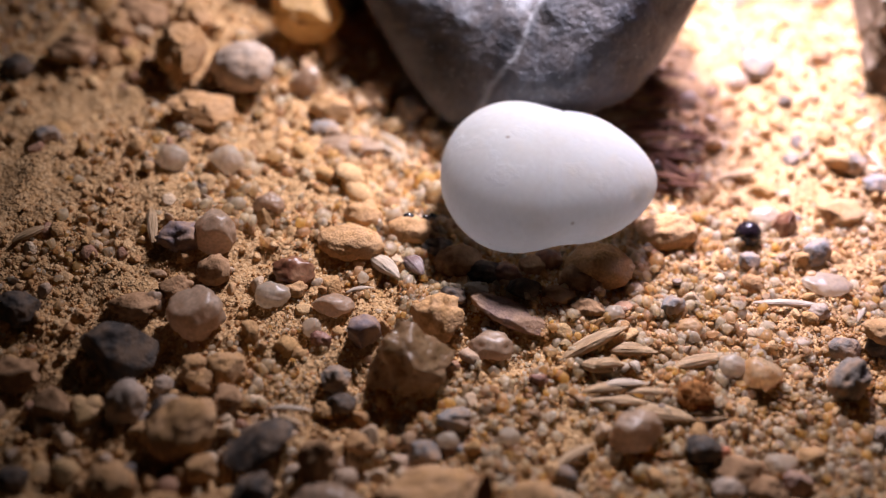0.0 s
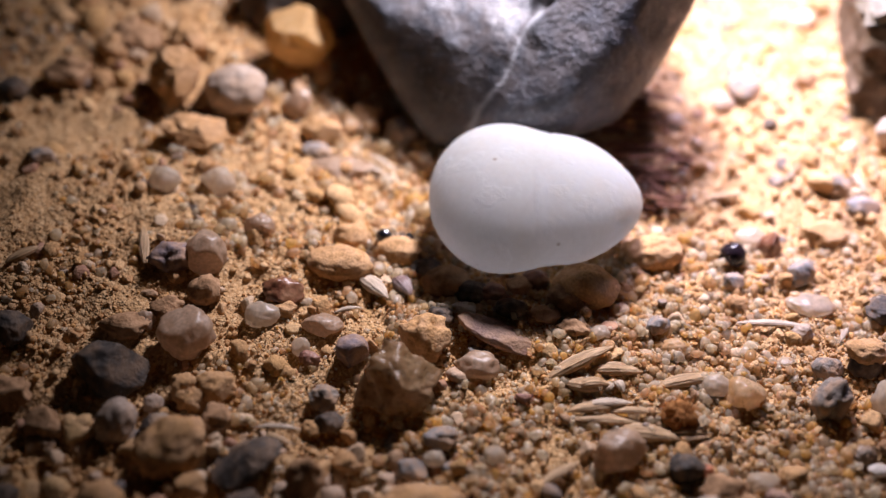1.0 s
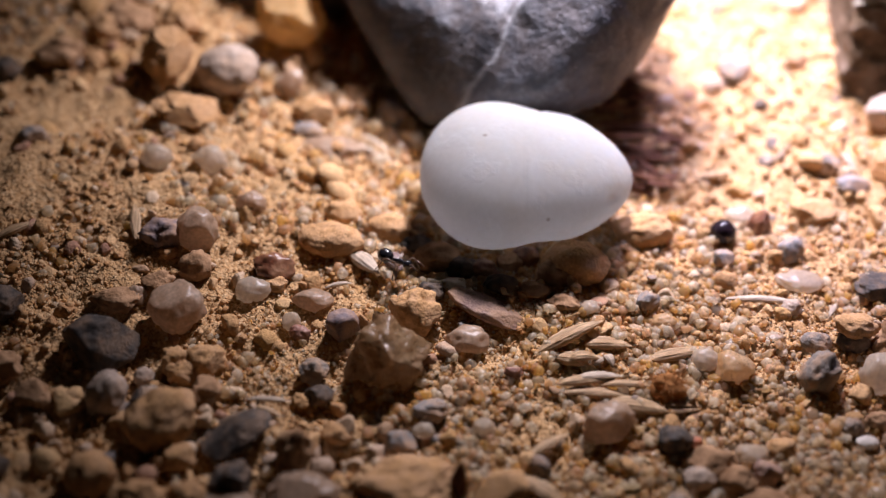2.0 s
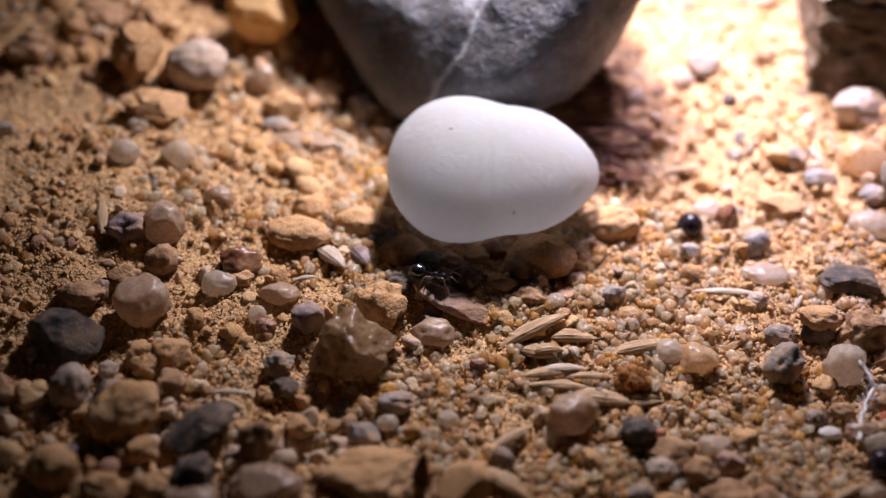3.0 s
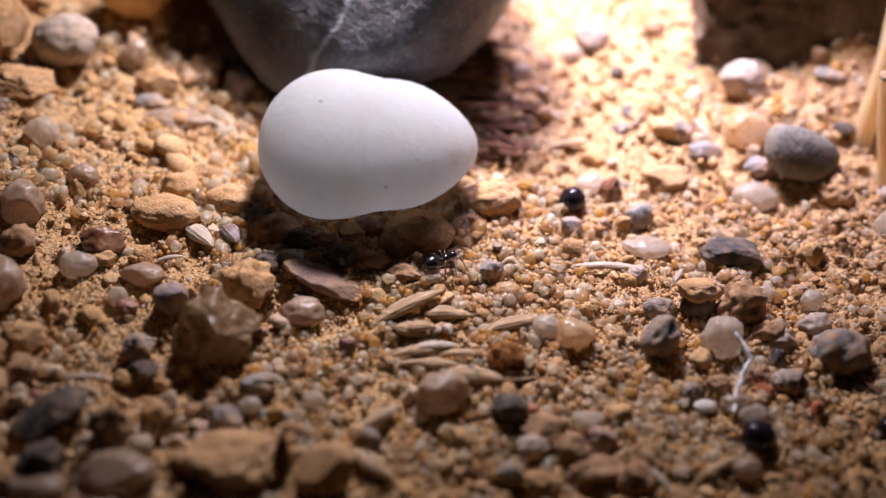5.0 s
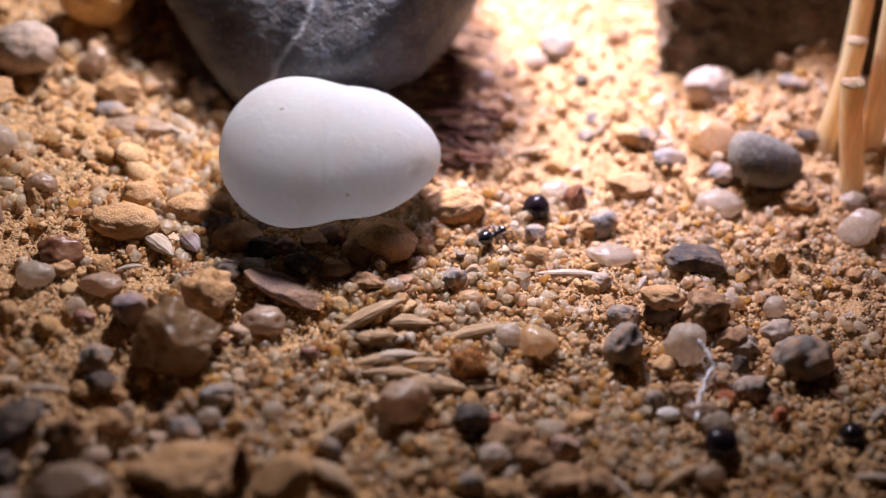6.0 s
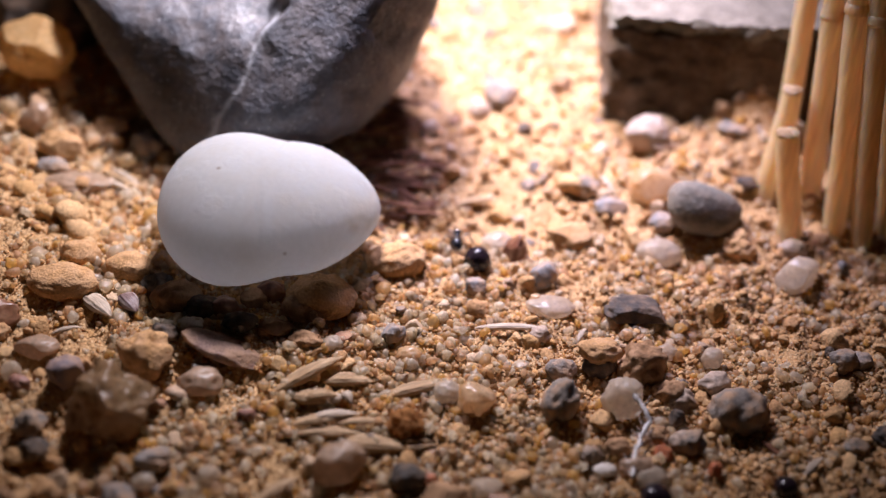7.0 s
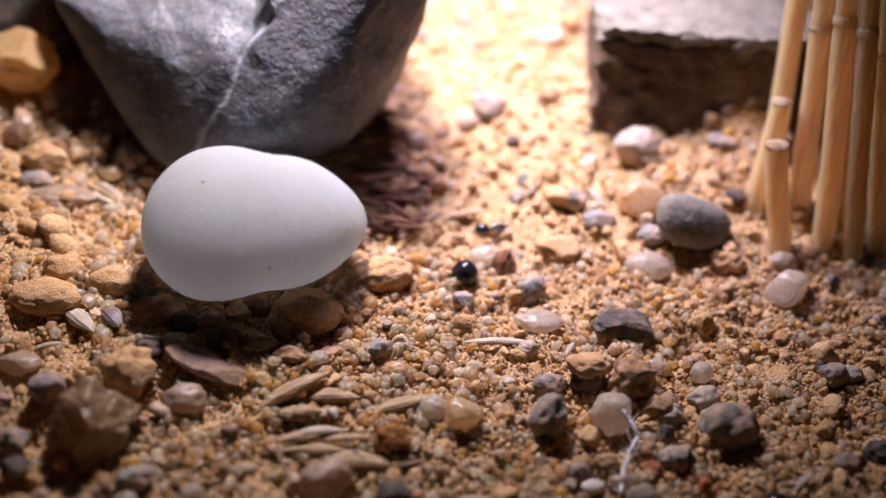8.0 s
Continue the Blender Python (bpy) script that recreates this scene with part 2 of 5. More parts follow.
def lump(seed, r, sub=3, rough=0.16, cuts=0, cut=0.74, waves=1.3, fine=0.055):
    """A stone: a ball of radii r, dented by noise and cut flat on some sides."""
    rnd = random.Random(seed)
    bm = bmesh.new()
    bmesh.ops.create_icosphere(bm, subdivisions=sub, radius=1.0)
    planes = []
    for _ in range(cuts):
        n = Vector((rnd.gauss(0, 1), rnd.gauss(0, 1), rnd.gauss(0, 1))).normalized()
        planes.append((n, cut + rnd.uniform(-0.1, 0.12)))
    off = Vector((rnd.uniform(-50, 50), rnd.uniform(-50, 50), rnd.uniform(-50, 50)))
    for v in bm.verts:
        p = v.co.normalized()
        rough_ = rough * 1.5
        q = p * (1 + rough_ * noise.noise(p * waves + off) + rough_ * 0.7 * noise.noise(p * waves * 2.3 + off))
        for n, d in planes:
            over = q.dot(n) - d
            if over > 0:
                q -= n * over * 0.97
        q *= 1 + fine * noise.noise(p * 6 + off) + fine * 0.7 * noise.noise(p * 12 + off) + fine * 0.4 * noise.noise(p * 23 + off)
        v.co = q
    for i in range(3):
        lo, hi = min(v.co[i] for v in bm.verts), max(v.co[i] for v in bm.verts)
        for v in bm.verts:
            v.co[i] = (2 * (v.co[i] - lo) / (hi - lo) - 1) * r[i]
    return bm


def stone(name, label, mat, x, y, z, rx, ry, rz, turn=0, tip=0, seed=1, cuts=0, rough=0.16, sub=3, cut=0.74, category="stone", group=""):
    ob = part(name, lump(seed, (rx, ry, rz), sub, rough, cuts, cut, fine=0.055 if rough >= 0.13 else 0.018), M[mat])
    ob.matrix_world = at(x, y, z, 0, tip, turn)
    return tagged(ob, label, category, group)


def swept(points, radii, sides=8):
    """A tube along points, closed at both ends."""
    bm = bmesh.new()
    rings = []
    pts = [Vector(p) for p in points]
    for i, p in enumerate(pts):
        d = (pts[min(i + 1, len(pts) - 1)] - pts[max(i - 1, 0)]).normalized()
        u = d.orthogonal().normalized() if i == 0 else (u - d * u.dot(d)).normalized()
        w = d.cross(u)
        rings.append([bm.verts.new(p + (u * math.cos(2 * math.pi * k / sides) + w * math.sin(2 * math.pi * k / sides)) * radii[i]) for k in range(sides)])
    for a, b in zip(rings, rings[1:]):
        for k in range(sides):
            bm.faces.new((a[k], a[(k + 1) % sides], b[(k + 1) % sides], b[k]))
    bm.faces.new(rings[0][::-1])
    bm.faces.new(rings[-1])
    return bm


def spindle(length, wide, thick, bend=0.0, seed=1, ridges=5, gape=0.0):
    """A husk of grass seed along x: pointed at both ends, ribbed along."""
    rnd = random.Random(seed)
    bm = bmesh.new()
    n, m = 20, 28
    rings = []
    for i in range(n + 1):
        u = i / n
        s = (math.sin(math.pi * u ** 0.85) ** 0.8 if 0 < u < 1 else 0) + 0.03
        cx, cz = (u - 0.5) * length, bend * (1 - (2 * u - 1) ** 2)
        ring = []
        for k in range(m):
            a = 2 * math.pi * k / m
            rib = 1 + 0.16 * math.cos(a * ridges) + 0.05 * rnd.uniform(-1, 1)
            gap = 1 - gape * max(0.0, math.cos(a - math.pi / 2)) ** 6 * 0.7
            ring.append(bm.verts.new((cx, math.cos(a) * wide / 2 * s * rib, cz + math.sin(a) * thick / 2 * s * rib * gap)))
        rings.append(ring)
    for a, b in zip(rings, rings[1:]):
        for k in range(m):
            bm.faces.new((a[k], a[(k + 1) % m], b[(k + 1) % m], b[k]))
    bm.faces.new(rings[0][::-1])
    bm.faces.new(rings[-1])
    return bm


def husk(p, q, wide, mat="husk", name="seed_husk", label="dry tan grass seed husk lying on the sand", bend=0.25, seed=1, gape=0.6, group="grass seed husks"):
    """A husk from p to q."""
    p, q = Vector(p), Vector(q)
    d = q - p
    ob = part(name, spindle(d.length, wide, wide * 0.75, bend, seed, 9, gape), M[mat])
    ob.matrix_world = Matrix.Translation((p + q) / 2 * MM) @ d.to_track_quat("X", "Z").to_matrix().to_4x4()
    return tagged(ob, label, "seed husk", group)


def blobs(name, mat, places, sub, seed, jitter=0.42, flats=6):
    """Many small grains as one mesh: places are (x, y, z, size)."""
    rnd = np.random.default_rng(seed)
    bm = bmesh.new()
    bmesh.ops.create_icosphere(bm, subdivisions=sub, radius=1.0)
    unit = np.array([v.co[:] for v in bm.verts])
    tris = np.array([[v.index for v in f.verts] for f in bm.faces])
    bm.free()
    kinds = []
    for k in range(24):
        w = unit.copy()
        for _ in range(flats):
            n = rnd.normal(size=3)
            n /= np.linalg.norm(n)
            over = np.maximum(w @ n - rnd.uniform(0.42, 0.82), 0)
            w -= over[:, None] * n * 0.9
        w *= 1 + rnd.normal(size=(len(w), 1)) * jitter * 0.25
        w *= rnd.uniform(0.75, 1.4, size=3)
        kinds.append(w)
    pl = np.array(places)
    n, nv, nf = len(pl), len(unit), len(tris)
    q = rnd.normal(size=(n, 4))
    q /= np.linalg.norm(q, axis=1)[:, None]
    a, b, c, d = q.T
    rot = np.stack([np.stack([1 - 2 * (c * c + d * d), 2 * (b * c - a * d), 2 * (b * d + a * c)], 1),
                    np.stack([2 * (b * c + a * d), 1 - 2 * (b * b + d * d), 2 * (c * d - a * b)], 1),
                    np.stack([2 * (b * d - a * c), 2 * (c * d + a * b), 1 - 2 * (b * b + c * c)], 1)], 1)
    shape = np.array(kinds)[rnd.integers(0, len(kinds), n)]
    co = np.einsum("nij,nvj->nvi", rot, shape) * pl[:, 3][:, None, None] + pl[:, :3][:, None, :]
    me = bpy.data.meshes.new(name)
    me.vertices.add(n * nv)
    me.vertices.foreach_set("co", (co * MM).ravel())
    me.loops.add(n * nf * 3)
    me.polygons.add(n * nf)
    idx = (tris[None] + (np.arange(n) * nv)[:, None, None]).ravel()
    me.loops.foreach_set("vertex_index", idx.astype(np.int32))
    me.polygons.foreach_set("loop_start", np.arange(0, n * nf * 3, 3, dtype=np.int32))
    me.polygons.foreach_set("use_smooth", np.ones(n * nf, dtype=bool))
    me.update(calc_edges=True)
    me.validate()
    me.materials.append(M[mat])
    return new(name, me)


# ---- the sand, one sheet: fine where it lies near, coarse far away ----
def steps(lo, hi, fine, far):
    out = [lo]
    while out[-1] < hi:
        out.append(out[-1] + fine)
    s = fine
    while out[-1] < far:
        s *= 1.35
        out.append(out[-1] + s)
    s = fine
    while out[0] > -far:
        s *= 1.35
        out.insert(0, out[0] - s)
    return out


def sand_material():
    """Packed sand: cells of grain size, each with its own tint and its own swell."""
    mat = material("packed_sand", [(0.22, 0.126, 0.056), (0.37, 0.215, 0.095), (0.49, 0.298, 0.147)], 0.95, 0.30, 0.6, 5.0, 0.2, spread=0.6)
    nt = mat.node_tree
    bsdf = nt.nodes["Principled BSDF"]
    co = nt.nodes.new("ShaderNodeTexCoord")
    old = bsdf.inputs["Base Color"].links[0].from_socket
    normal = bsdf.inputs["Normal"].links[0].from_socket
    for scale, far, mixed in ((1900, 0.00026, 0.6), (4200, 0.00012, 0.5)):
        cell = nt.nodes.new("ShaderNodeTexVoronoi")
        cell.inputs["Scale"].default_value = scale
        nt.links.new(co.outputs["Object"], cell.inputs["Vector"])
        tint = nt.nodes.new("ShaderNodeValToRGB")
        tint.color_ramp.elements[0].position, tint.color_ramp.elements[0].color = 0.1, (0.29, 0.165, 0.078, 1)
        tint.color_ramp.elements[1].position, tint.color_ramp.elements[1].color = 0.9, (0.71, 0.505, 0.295, 1)
        extra = tint.color_ramp.elements.new(0.5)
        extra.color = (0.545, 0.325, 0.145, 1)
        nt.links.new(cell.outputs["Color"], tint.inputs["Fac"])
        blend = nt.nodes.new("ShaderNodeMixRGB")
        blend.inputs[0].default_value = mixed
        nt.links.new(old, blend.inputs[1])
        nt.links.new(tint.outputs["Color"], blend.inputs[2])
        old = blend.outputs["Color"]
        swell = nt.nodes.new("ShaderNodeBump")
        swell.invert = True
        swell.inputs["Strength"].default_value = 1.0
        swell.inputs["Distance"].default_value = far
        nt.links.new(cell.outputs["Distance"], swell.inputs["Height"])
        nt.links.new(normal, swell.inputs["Normal"])
        normal = swell.outputs["Normal"]
    nt.links.new(old, bsdf.inputs["Base Color"])
    nt.links.new(normal, bsdf.inputs["Normal"])
    return mat


def build_ground():
    xs, ys = steps(-66, 96, 0.5, 900), steps(-46, 62, 0.5, 900)
    verts = [(x * MM, y * MM, grit(x, y) * MM) for y in ys for x in xs]
    n = len(xs)
    faces = [(j * n + i, j * n + i + 1, (j + 1) * n + i + 1, (j + 1) * n + i) for j in range(len(ys) - 1) for i in range(n - 1)]
    me = bpy.data.meshes.new("ground")
    me.from_pydata(verts, [], faces)
    me.polygons.foreach_set("use_smooth", [True] * len(me.polygons))
    me.materials.append(sand_material())
    tagged(new("ground", me), "loose tan sand with grit and fine gravel", "sand", kind="structure")


build_ground()


# ---- the white egg-shaped pebble ----
def egg_material():
    mat = material("white_pebble", [(0.540, 0.533, 0.510), (0.562, 0.572, 0.572), (0.570, 0.588, 0.606)], 0.70, 0.12, 0.05, 1.5, 0.22, sss=0.8, glow=0.6, mottle=0.10)
    nt = mat.node_tree
    bsdf = nt.nodes["Principled BSDF"]
    bsdf.inputs["Subsurface Radius"].default_value = (1.0, 0.86, 0.75)
    bsdf.inputs["Subsurface Scale"].default_value = 0.011
    # two tiny dark pits and a brown fleck low down, each at its place on the stone
    co = nt.nodes.new("ShaderNodeTexCoord")
    pits = None
    for spot, wide in (((2.08, -8.45, -1.10), 0.19), ((-5.3, -2.1, 5.5), 0.22), ((-6.45, -8.8, -4.0), 0.16)):
        away = nt.nodes.new("ShaderNodeVectorMath")
        away.operation = "DISTANCE"
        away.inputs[1].default_value = [c * MM for c in spot]
        near = nt.nodes.new("ShaderNodeMapRange")
        near.inputs["From Min"].default_value, near.inputs["From Max"].default_value = wide * 0.4 * MM, wide * 1.7 * MM
        nt.links.new(co.outputs["Object"], away.inputs[0])
        nt.links.new(away.outputs["Value"], near.inputs["Value"])
        if pits is None:
            pits = near.outputs["Result"]
        else:
            both = nt.nodes.new("ShaderNodeMath")
            both.operation = "MINIMUM"
            nt.links.new(pits, both.inputs[0])
            nt.links.new(near.outputs["Result"], both.inputs[1])
            pits = both.outputs[0]
    ramp = nt.nodes.new("ShaderNodeValToRGB")
    ramp.color_ramp.elements[0].position, ramp.color_ramp.elements[0].color = 0.0, (0.50, 0.43, 0.38, 1)
    ramp.color_ramp.elements[1].position, ramp.color_ramp.elements[1].color = 1.0, (1, 1, 1, 1)
    mul = nt.nodes.new("ShaderNodeMixRGB")
    mul.blend_type = "MULTIPLY"
    mul.inputs[0].default_value = 0.8
    was = bsdf.inputs["Base Color"].links[0].from_socket
    nt.links.new(pits, ramp.inputs["Fac"])
    nt.links.new(was, mul.inputs[1])
    nt.links.new(ramp.outputs["Color"], mul.inputs[2])
    # a faint yellowish stain in patches
    stain = nt.nodes.new("ShaderNodeTexNoise")
    stain.inputs["Scale"].default_value = 130
    stain.inputs["Detail"].default_value = 4
    edge = nt.nodes.new("ShaderNodeMapRange")
    edge.inputs["From Min"].default_value, edge.inputs["From Max"].default_value = 0.55, 0.72
    edge.inputs["To Min"].default_value, edge.inputs["To Max"].default_value = 0.0, 0.55
    tint = nt.nodes.new("ShaderNodeMixRGB")
    tint.blend_type = "MULTIPLY"
    tint.inputs[2].default_value = (1.0, 0.90, 0.74, 1)
    nt.links.new(co.outputs["Object"], stain.inputs["Vector"])
    nt.links.new(stain.outputs["Fac"], edge.inputs["Value"])
    nt.links.new(edge.outputs["Result"], tint.inputs[0])
    nt.links.new(mul.outputs["Color"], tint.inputs[1])
    nt.links.new(tint.outputs["Color"], bsdf.inputs["Base Color"])
    for n in nt.nodes:
        if n.type == "BSDF_TRANSLUCENT":
            nt.links.new(tint.outputs["Color"], n.inputs["Color"])
    # fine scuffs in a few worn patches
    scratch = nt.nodes.new("ShaderNodeTexNoise")
    scratch.inputs["Scale"].default_value = 1500
    scratch.inputs["Detail"].default_value = 2
    patch = nt.nodes.new("ShaderNodeTexNoise")
    patch.inputs["Scale"].default_value = 240
    cut = nt.nodes.new("ShaderNodeMapRange")
    cut.inputs["From Min"].default_value, cut.inputs["From Max"].default_value = 0.56, 0.66
    worn = nt.nodes.new("ShaderNodeMath")
    worn.operation = "MULTIPLY"
    scuff = nt.nodes.new("ShaderNodeBump")
    scuff.inputs["Strength"].default_value = 1.0
    scuff.inputs["Distance"].default_value = 0.00012
    nt.links.new(co.outputs["Object"], scratch.inputs["Vector"])
    nt.links.new(co.outputs["Object"], patch.inputs["Vector"])
    nt.links.new(patch.outputs["Fac"], cut.inputs["Value"])
    nt.links.new(cut.outputs["Result"], worn.inputs[0])
    nt.links.new(scratch.outputs["Fac"], worn.inputs[1])
    nt.links.new(worn.outputs[0], scuff.inputs["Height"])
    if bsdf.inputs["Normal"].links:
        nt.links.new(bsdf.inputs["Normal"].links[0].from_socket, scuff.inputs["Normal"])
    nt.links.new(scuff.outputs["Normal"], bsdf.inputs["Normal"])
    return mat


def exit_way(d, c, r):
    """How far a ray from the origin along d goes before it leaves the ellipsoid at c with radii r."""
    a = sum((d[i] / r[i]) ** 2 for i in range(3))
    b = -2 * sum(d[i] * c[i] / r[i] ** 2 for i in range(3))
    k = sum((c[i] / r[i]) ** 2 for i in range(3)) - 1
    h = b * b - 4 * a * k
    return (-b + math.sqrt(h)) / (2 * a) if h > 0 else 0.0


def build_egg():
    bm = bmesh.new()
    bmesh.ops.create_icosphere(bm, subdivisions=6, radius=1.0)
    for v in bm.verts:
        d = v.co.normalized()
        r1 = exit_way(d, (-4.0, 0, -0.15), (8.3, 8.6, 8.75))
        r2 = exit_way(d, (3.1, 0.3, 0.15), (9.1, 7.6, 7.60))
        k = 0.95
        r = k * math.log(math.exp(r1 / k) + math.exp(r2 / k)) - 0.12
        r += 0.10 * noise.noise(d * 2.2) + 0.012 * noise.noise(d * 12)
        # a shallow crease down the face and a dimple at the far end
        crease = math.exp(-((d.x + 0.10 + 0.05 * d.z + 0.04 * noise.noise((d.z * 3, 1, 2))) / 0.030) ** 2) * (d.y < 0) * max(0.0, 1 - abs(d.z + 0.1) / 0.5)
        r -= 0.26 * crease
        r -= 0.45 * math.exp(-((d.x - 0.86) ** 2 + (d.z + 0.22) ** 2 + (d.y + 0.45) ** 2) / 0.006)
        # a nick across the top
        if d.z > 0.6:
            r -= 0.30 * math.exp(-((d.x - 0.20 - 0.25 * d.y) / 0.022) ** 2) * (d.z - 0.6) / 0.4
        q = d * r * 1.018
        q.z *= 1 - 0.0024 * max(0.0, q.x - 2.0) ** 2
        # set upright, then pushed back more the higher it stands
        q.rotate(Euler((radians(-30), 0, 0)))
        up = 0.515 * q.y + 0.857 * q.z
        push = 0.50 * (up + 2.6)
        q.y += 0.857 * push
        q.z -= 0.515 * push
        v.co = q
    ob = part("egg_shaped_pebble", bm, egg_material())
    ob.matrix_world = at(0.0, 0.6, 8.4)
    tagged(ob, "smooth matt white egg-shaped pebble resting on the sand", "stone")


build_egg()


# ---- the big dark rock behind it ----
VEIN = ((0.863, -0.306, -0.400), 3.7)
def slate_material():
    mat = material("dark_blue_gray_rock", [(0.024, 0.026, 0.033), (0.074, 0.078, 0.092), (0.140, 0.143, 0.157)], 0.52, 0.16, 1.0, 1.8, 0.5, dust=0.07, flecks=((0.24, 0.25, 0.27), 1.2, 0.15))
    nt = mat.node_tree
    bsdf = nt.nodes["Principled BSDF"]
    for n in nt.nodes:
        if n.type == "BUMP":
            n.inputs["Distance"].default_value = 0.00030
    # one pale mineral vein through the stone
    co = nt.nodes.new("ShaderNodeTexCoord")
    warp = nt.nodes.new("ShaderNodeTexNoise")
    warp.inputs["Scale"].default_value = 160
    warp.inputs["Detail"].default_value = 4
    dot = nt.nodes.new("ShaderNodeVectorMath")
    dot.operation = "DOT_PRODUCT"
    dot.inputs[1].default_value = VEIN[0]
    add = nt.nodes.new("ShaderNodeMath")
    add.operation = "MULTIPLY_ADD"
    add.inputs[1].default_value = 0.004
    near = nt.nodes.new("ShaderNodeMath")
    near.operation = "SUBTRACT"
    near.inputs[1].default_value = VEIN[1] * MM + 0.002
    size = nt.nodes.new("ShaderNodeMath")
    size.operation = "ABSOLUTE"
    ramp = nt.nodes.new("ShaderNodeMapRange")
    ramp.inputs["From Min"].default_value, ramp.inputs["From Max"].default_value = 0.00005, 0.00050
    ramp.inputs["To Min"].default_value, ramp.inputs["To Max"].default_value = 0.5, 0.0
    mix = nt.nodes.new("ShaderNodeMixRGB")
    mix.inputs[2].default_value = (0.42, 0.43, 0.45, 1)
    was = bsdf.inputs["Base Color"].links[0].from_socket
    L = nt.links
    L.new(co.outputs["Object"], warp.inputs["Vector"])
    L.new(co.outputs["Object"], dot.inputs[0])
    L.new(warp.outputs["Fac"], add.inputs[0])
    L.new(dot.outputs["Value"], add.inputs[2])
    L.new(add.outputs[0], near.inputs[0])
    L.new(near.outputs[0], size.inputs[0])
    L.new(size.outputs[0], ramp.inputs["Value"])
    L.new(ramp.outputs["Result"], mix.inputs[0])
    L.new(was, mix.inputs[1])
    L.new(mix.outputs["Color"], bsdf.inputs["Base Color"])
    return mat


# broken faces of the rock: the way each one looks and a point on it
ROCK_MID = Vector((-3.0, 28.0, 20.0))
ROCK_FACES = [
    ((0.30, -0.95, 0.02), (5.7, 11.4, 17.4)), ((-0.30, -0.83, 0.47), (-7.0, 13.0, 14.5)), ((0.02, -0.78, -0.62), (0.0, 12.0, 12.0)),
    ((0.90, -0.25, -0.33), (16.7, 19.0, 21.0)), ((0.75, -0.30, -0.58), (13.0, 19.0, 12.2)), ((0.35, -0.20, -0.92), (9.0, 19.0, 9.5)),
    ((-0.86, -0.20, -0.45), (-22.6, 19.0, 19.0)), ((-0.76, -0.20, -0.60), (-16.0, 19.0, 9.1)), ((0.65, -0.76, 0.02), (11.5, 14.2, 20.5)), ((0.80, 0.12, 0.58), (19.8, 22.0, 30.5)), ((0.90, 0.40, -0.16), (18.2, 24.5, 20.0)),
    ((-0.52, -0.82, 0.15), (-13.0, 17.7, 17.5)), ((-0.10, -0.15, 0.98), (0.0, 24.0, 36.0)), ((0.0, 1.0, 0.1), (0.0, 46.0, 20.0)),
    ((0.80, 0.50, 0.0), (16.0, 36.0, 20.0)), ((-0.80, 0.50, 0.0), (-23.0, 36.0, 20.0)), ((0.0, 0.0, -1.0), (0.0, 28.0, 0.0)),
]
ROCK_SHELF = ((-0.18, -0.55, 0.82), (-4.0, 15.4, 19.6))


def build_slate():
    bm = bmesh.new()
    bmesh.ops.create_icosphere(bm, subdivisions=7, radius=1.0)
    faces = [(Vector(n).normalized(), Vector(p) - ROCK_MID) for n, p in ROCK_FACES]
    shelf, rim = Vector(ROCK_SHELF[0]).normalized(), Vector(ROCK_SHELF[1]) - ROCK_MID
    for v in bm.verts:
        d = v.co.normalized()
        # distance to the nearest face, rounded where faces meet
        k, total = 1.1, 0.0
        for n, p in faces:
            c = n.dot(d)
            if c > 0.02:
                total += math.exp(-min(n.dot(p) / c, 90.0) / k)
        r = -k * math.log(total)
        q = d * r
        # the slanting shelf at the front stops at a broken step
        over = (q - rim).dot(shelf)
        step = 2.2 + 2.4 * noise.noise((q.z * 0.30, q.y * 0.2, 3.0))
        over += 0.9 * noise.noise(q * 0.16 + Vector((7, 2, 2))) + 0.15 * noise.noise(q * 0.6)
        if over > 0 and q.y < 2:
            q -= shelf * (over - 0.9 * (1 - math.exp(-over / 0.9))) * min(1.0, max(0.0, (step + 1.2 - q.x) / 2.4))
        q *= 1 + 0.022 * noise.noise(q * 0.09 + Vector((4, 1, 7))) + 0.020 * noise.noise(q * 0.22)
        chips = abs(noise.noise(q * 0.42 + Vector((2, 5, 1))))
        q *= 1 + 0.008 * (0.25 - chips) + 0.005 * noise.noise(q * 0.9) + 0.0035 * noise.noise(q * 2.1) + 0.002 * noise.noise(q * 4.4)
        v.co = q
    ob = part("rock", bm, slate_material())
    ob.matrix_world = Matrix.Translation(ROCK_MID * MM)
    tagged(ob, "large dark blue-gray rock with pale veins standing in the sand", "rock")


build_slate()


# an added dark rock fills the black shaded gap left of the big one
def build_shade_rock():
    ob = part("rock", lump(31, (9.0, 6.5, 9.0), 5, 0.14, 4, 0.74, fine=0.03), M["slate"])
    ob.matrix_world = at(-32.0, 38.5, 17.0, 0, 0, 20)
    tagged(ob, "dark rock added to fill the black shaded gap behind the big rock", "rock")


build_shade_rock()


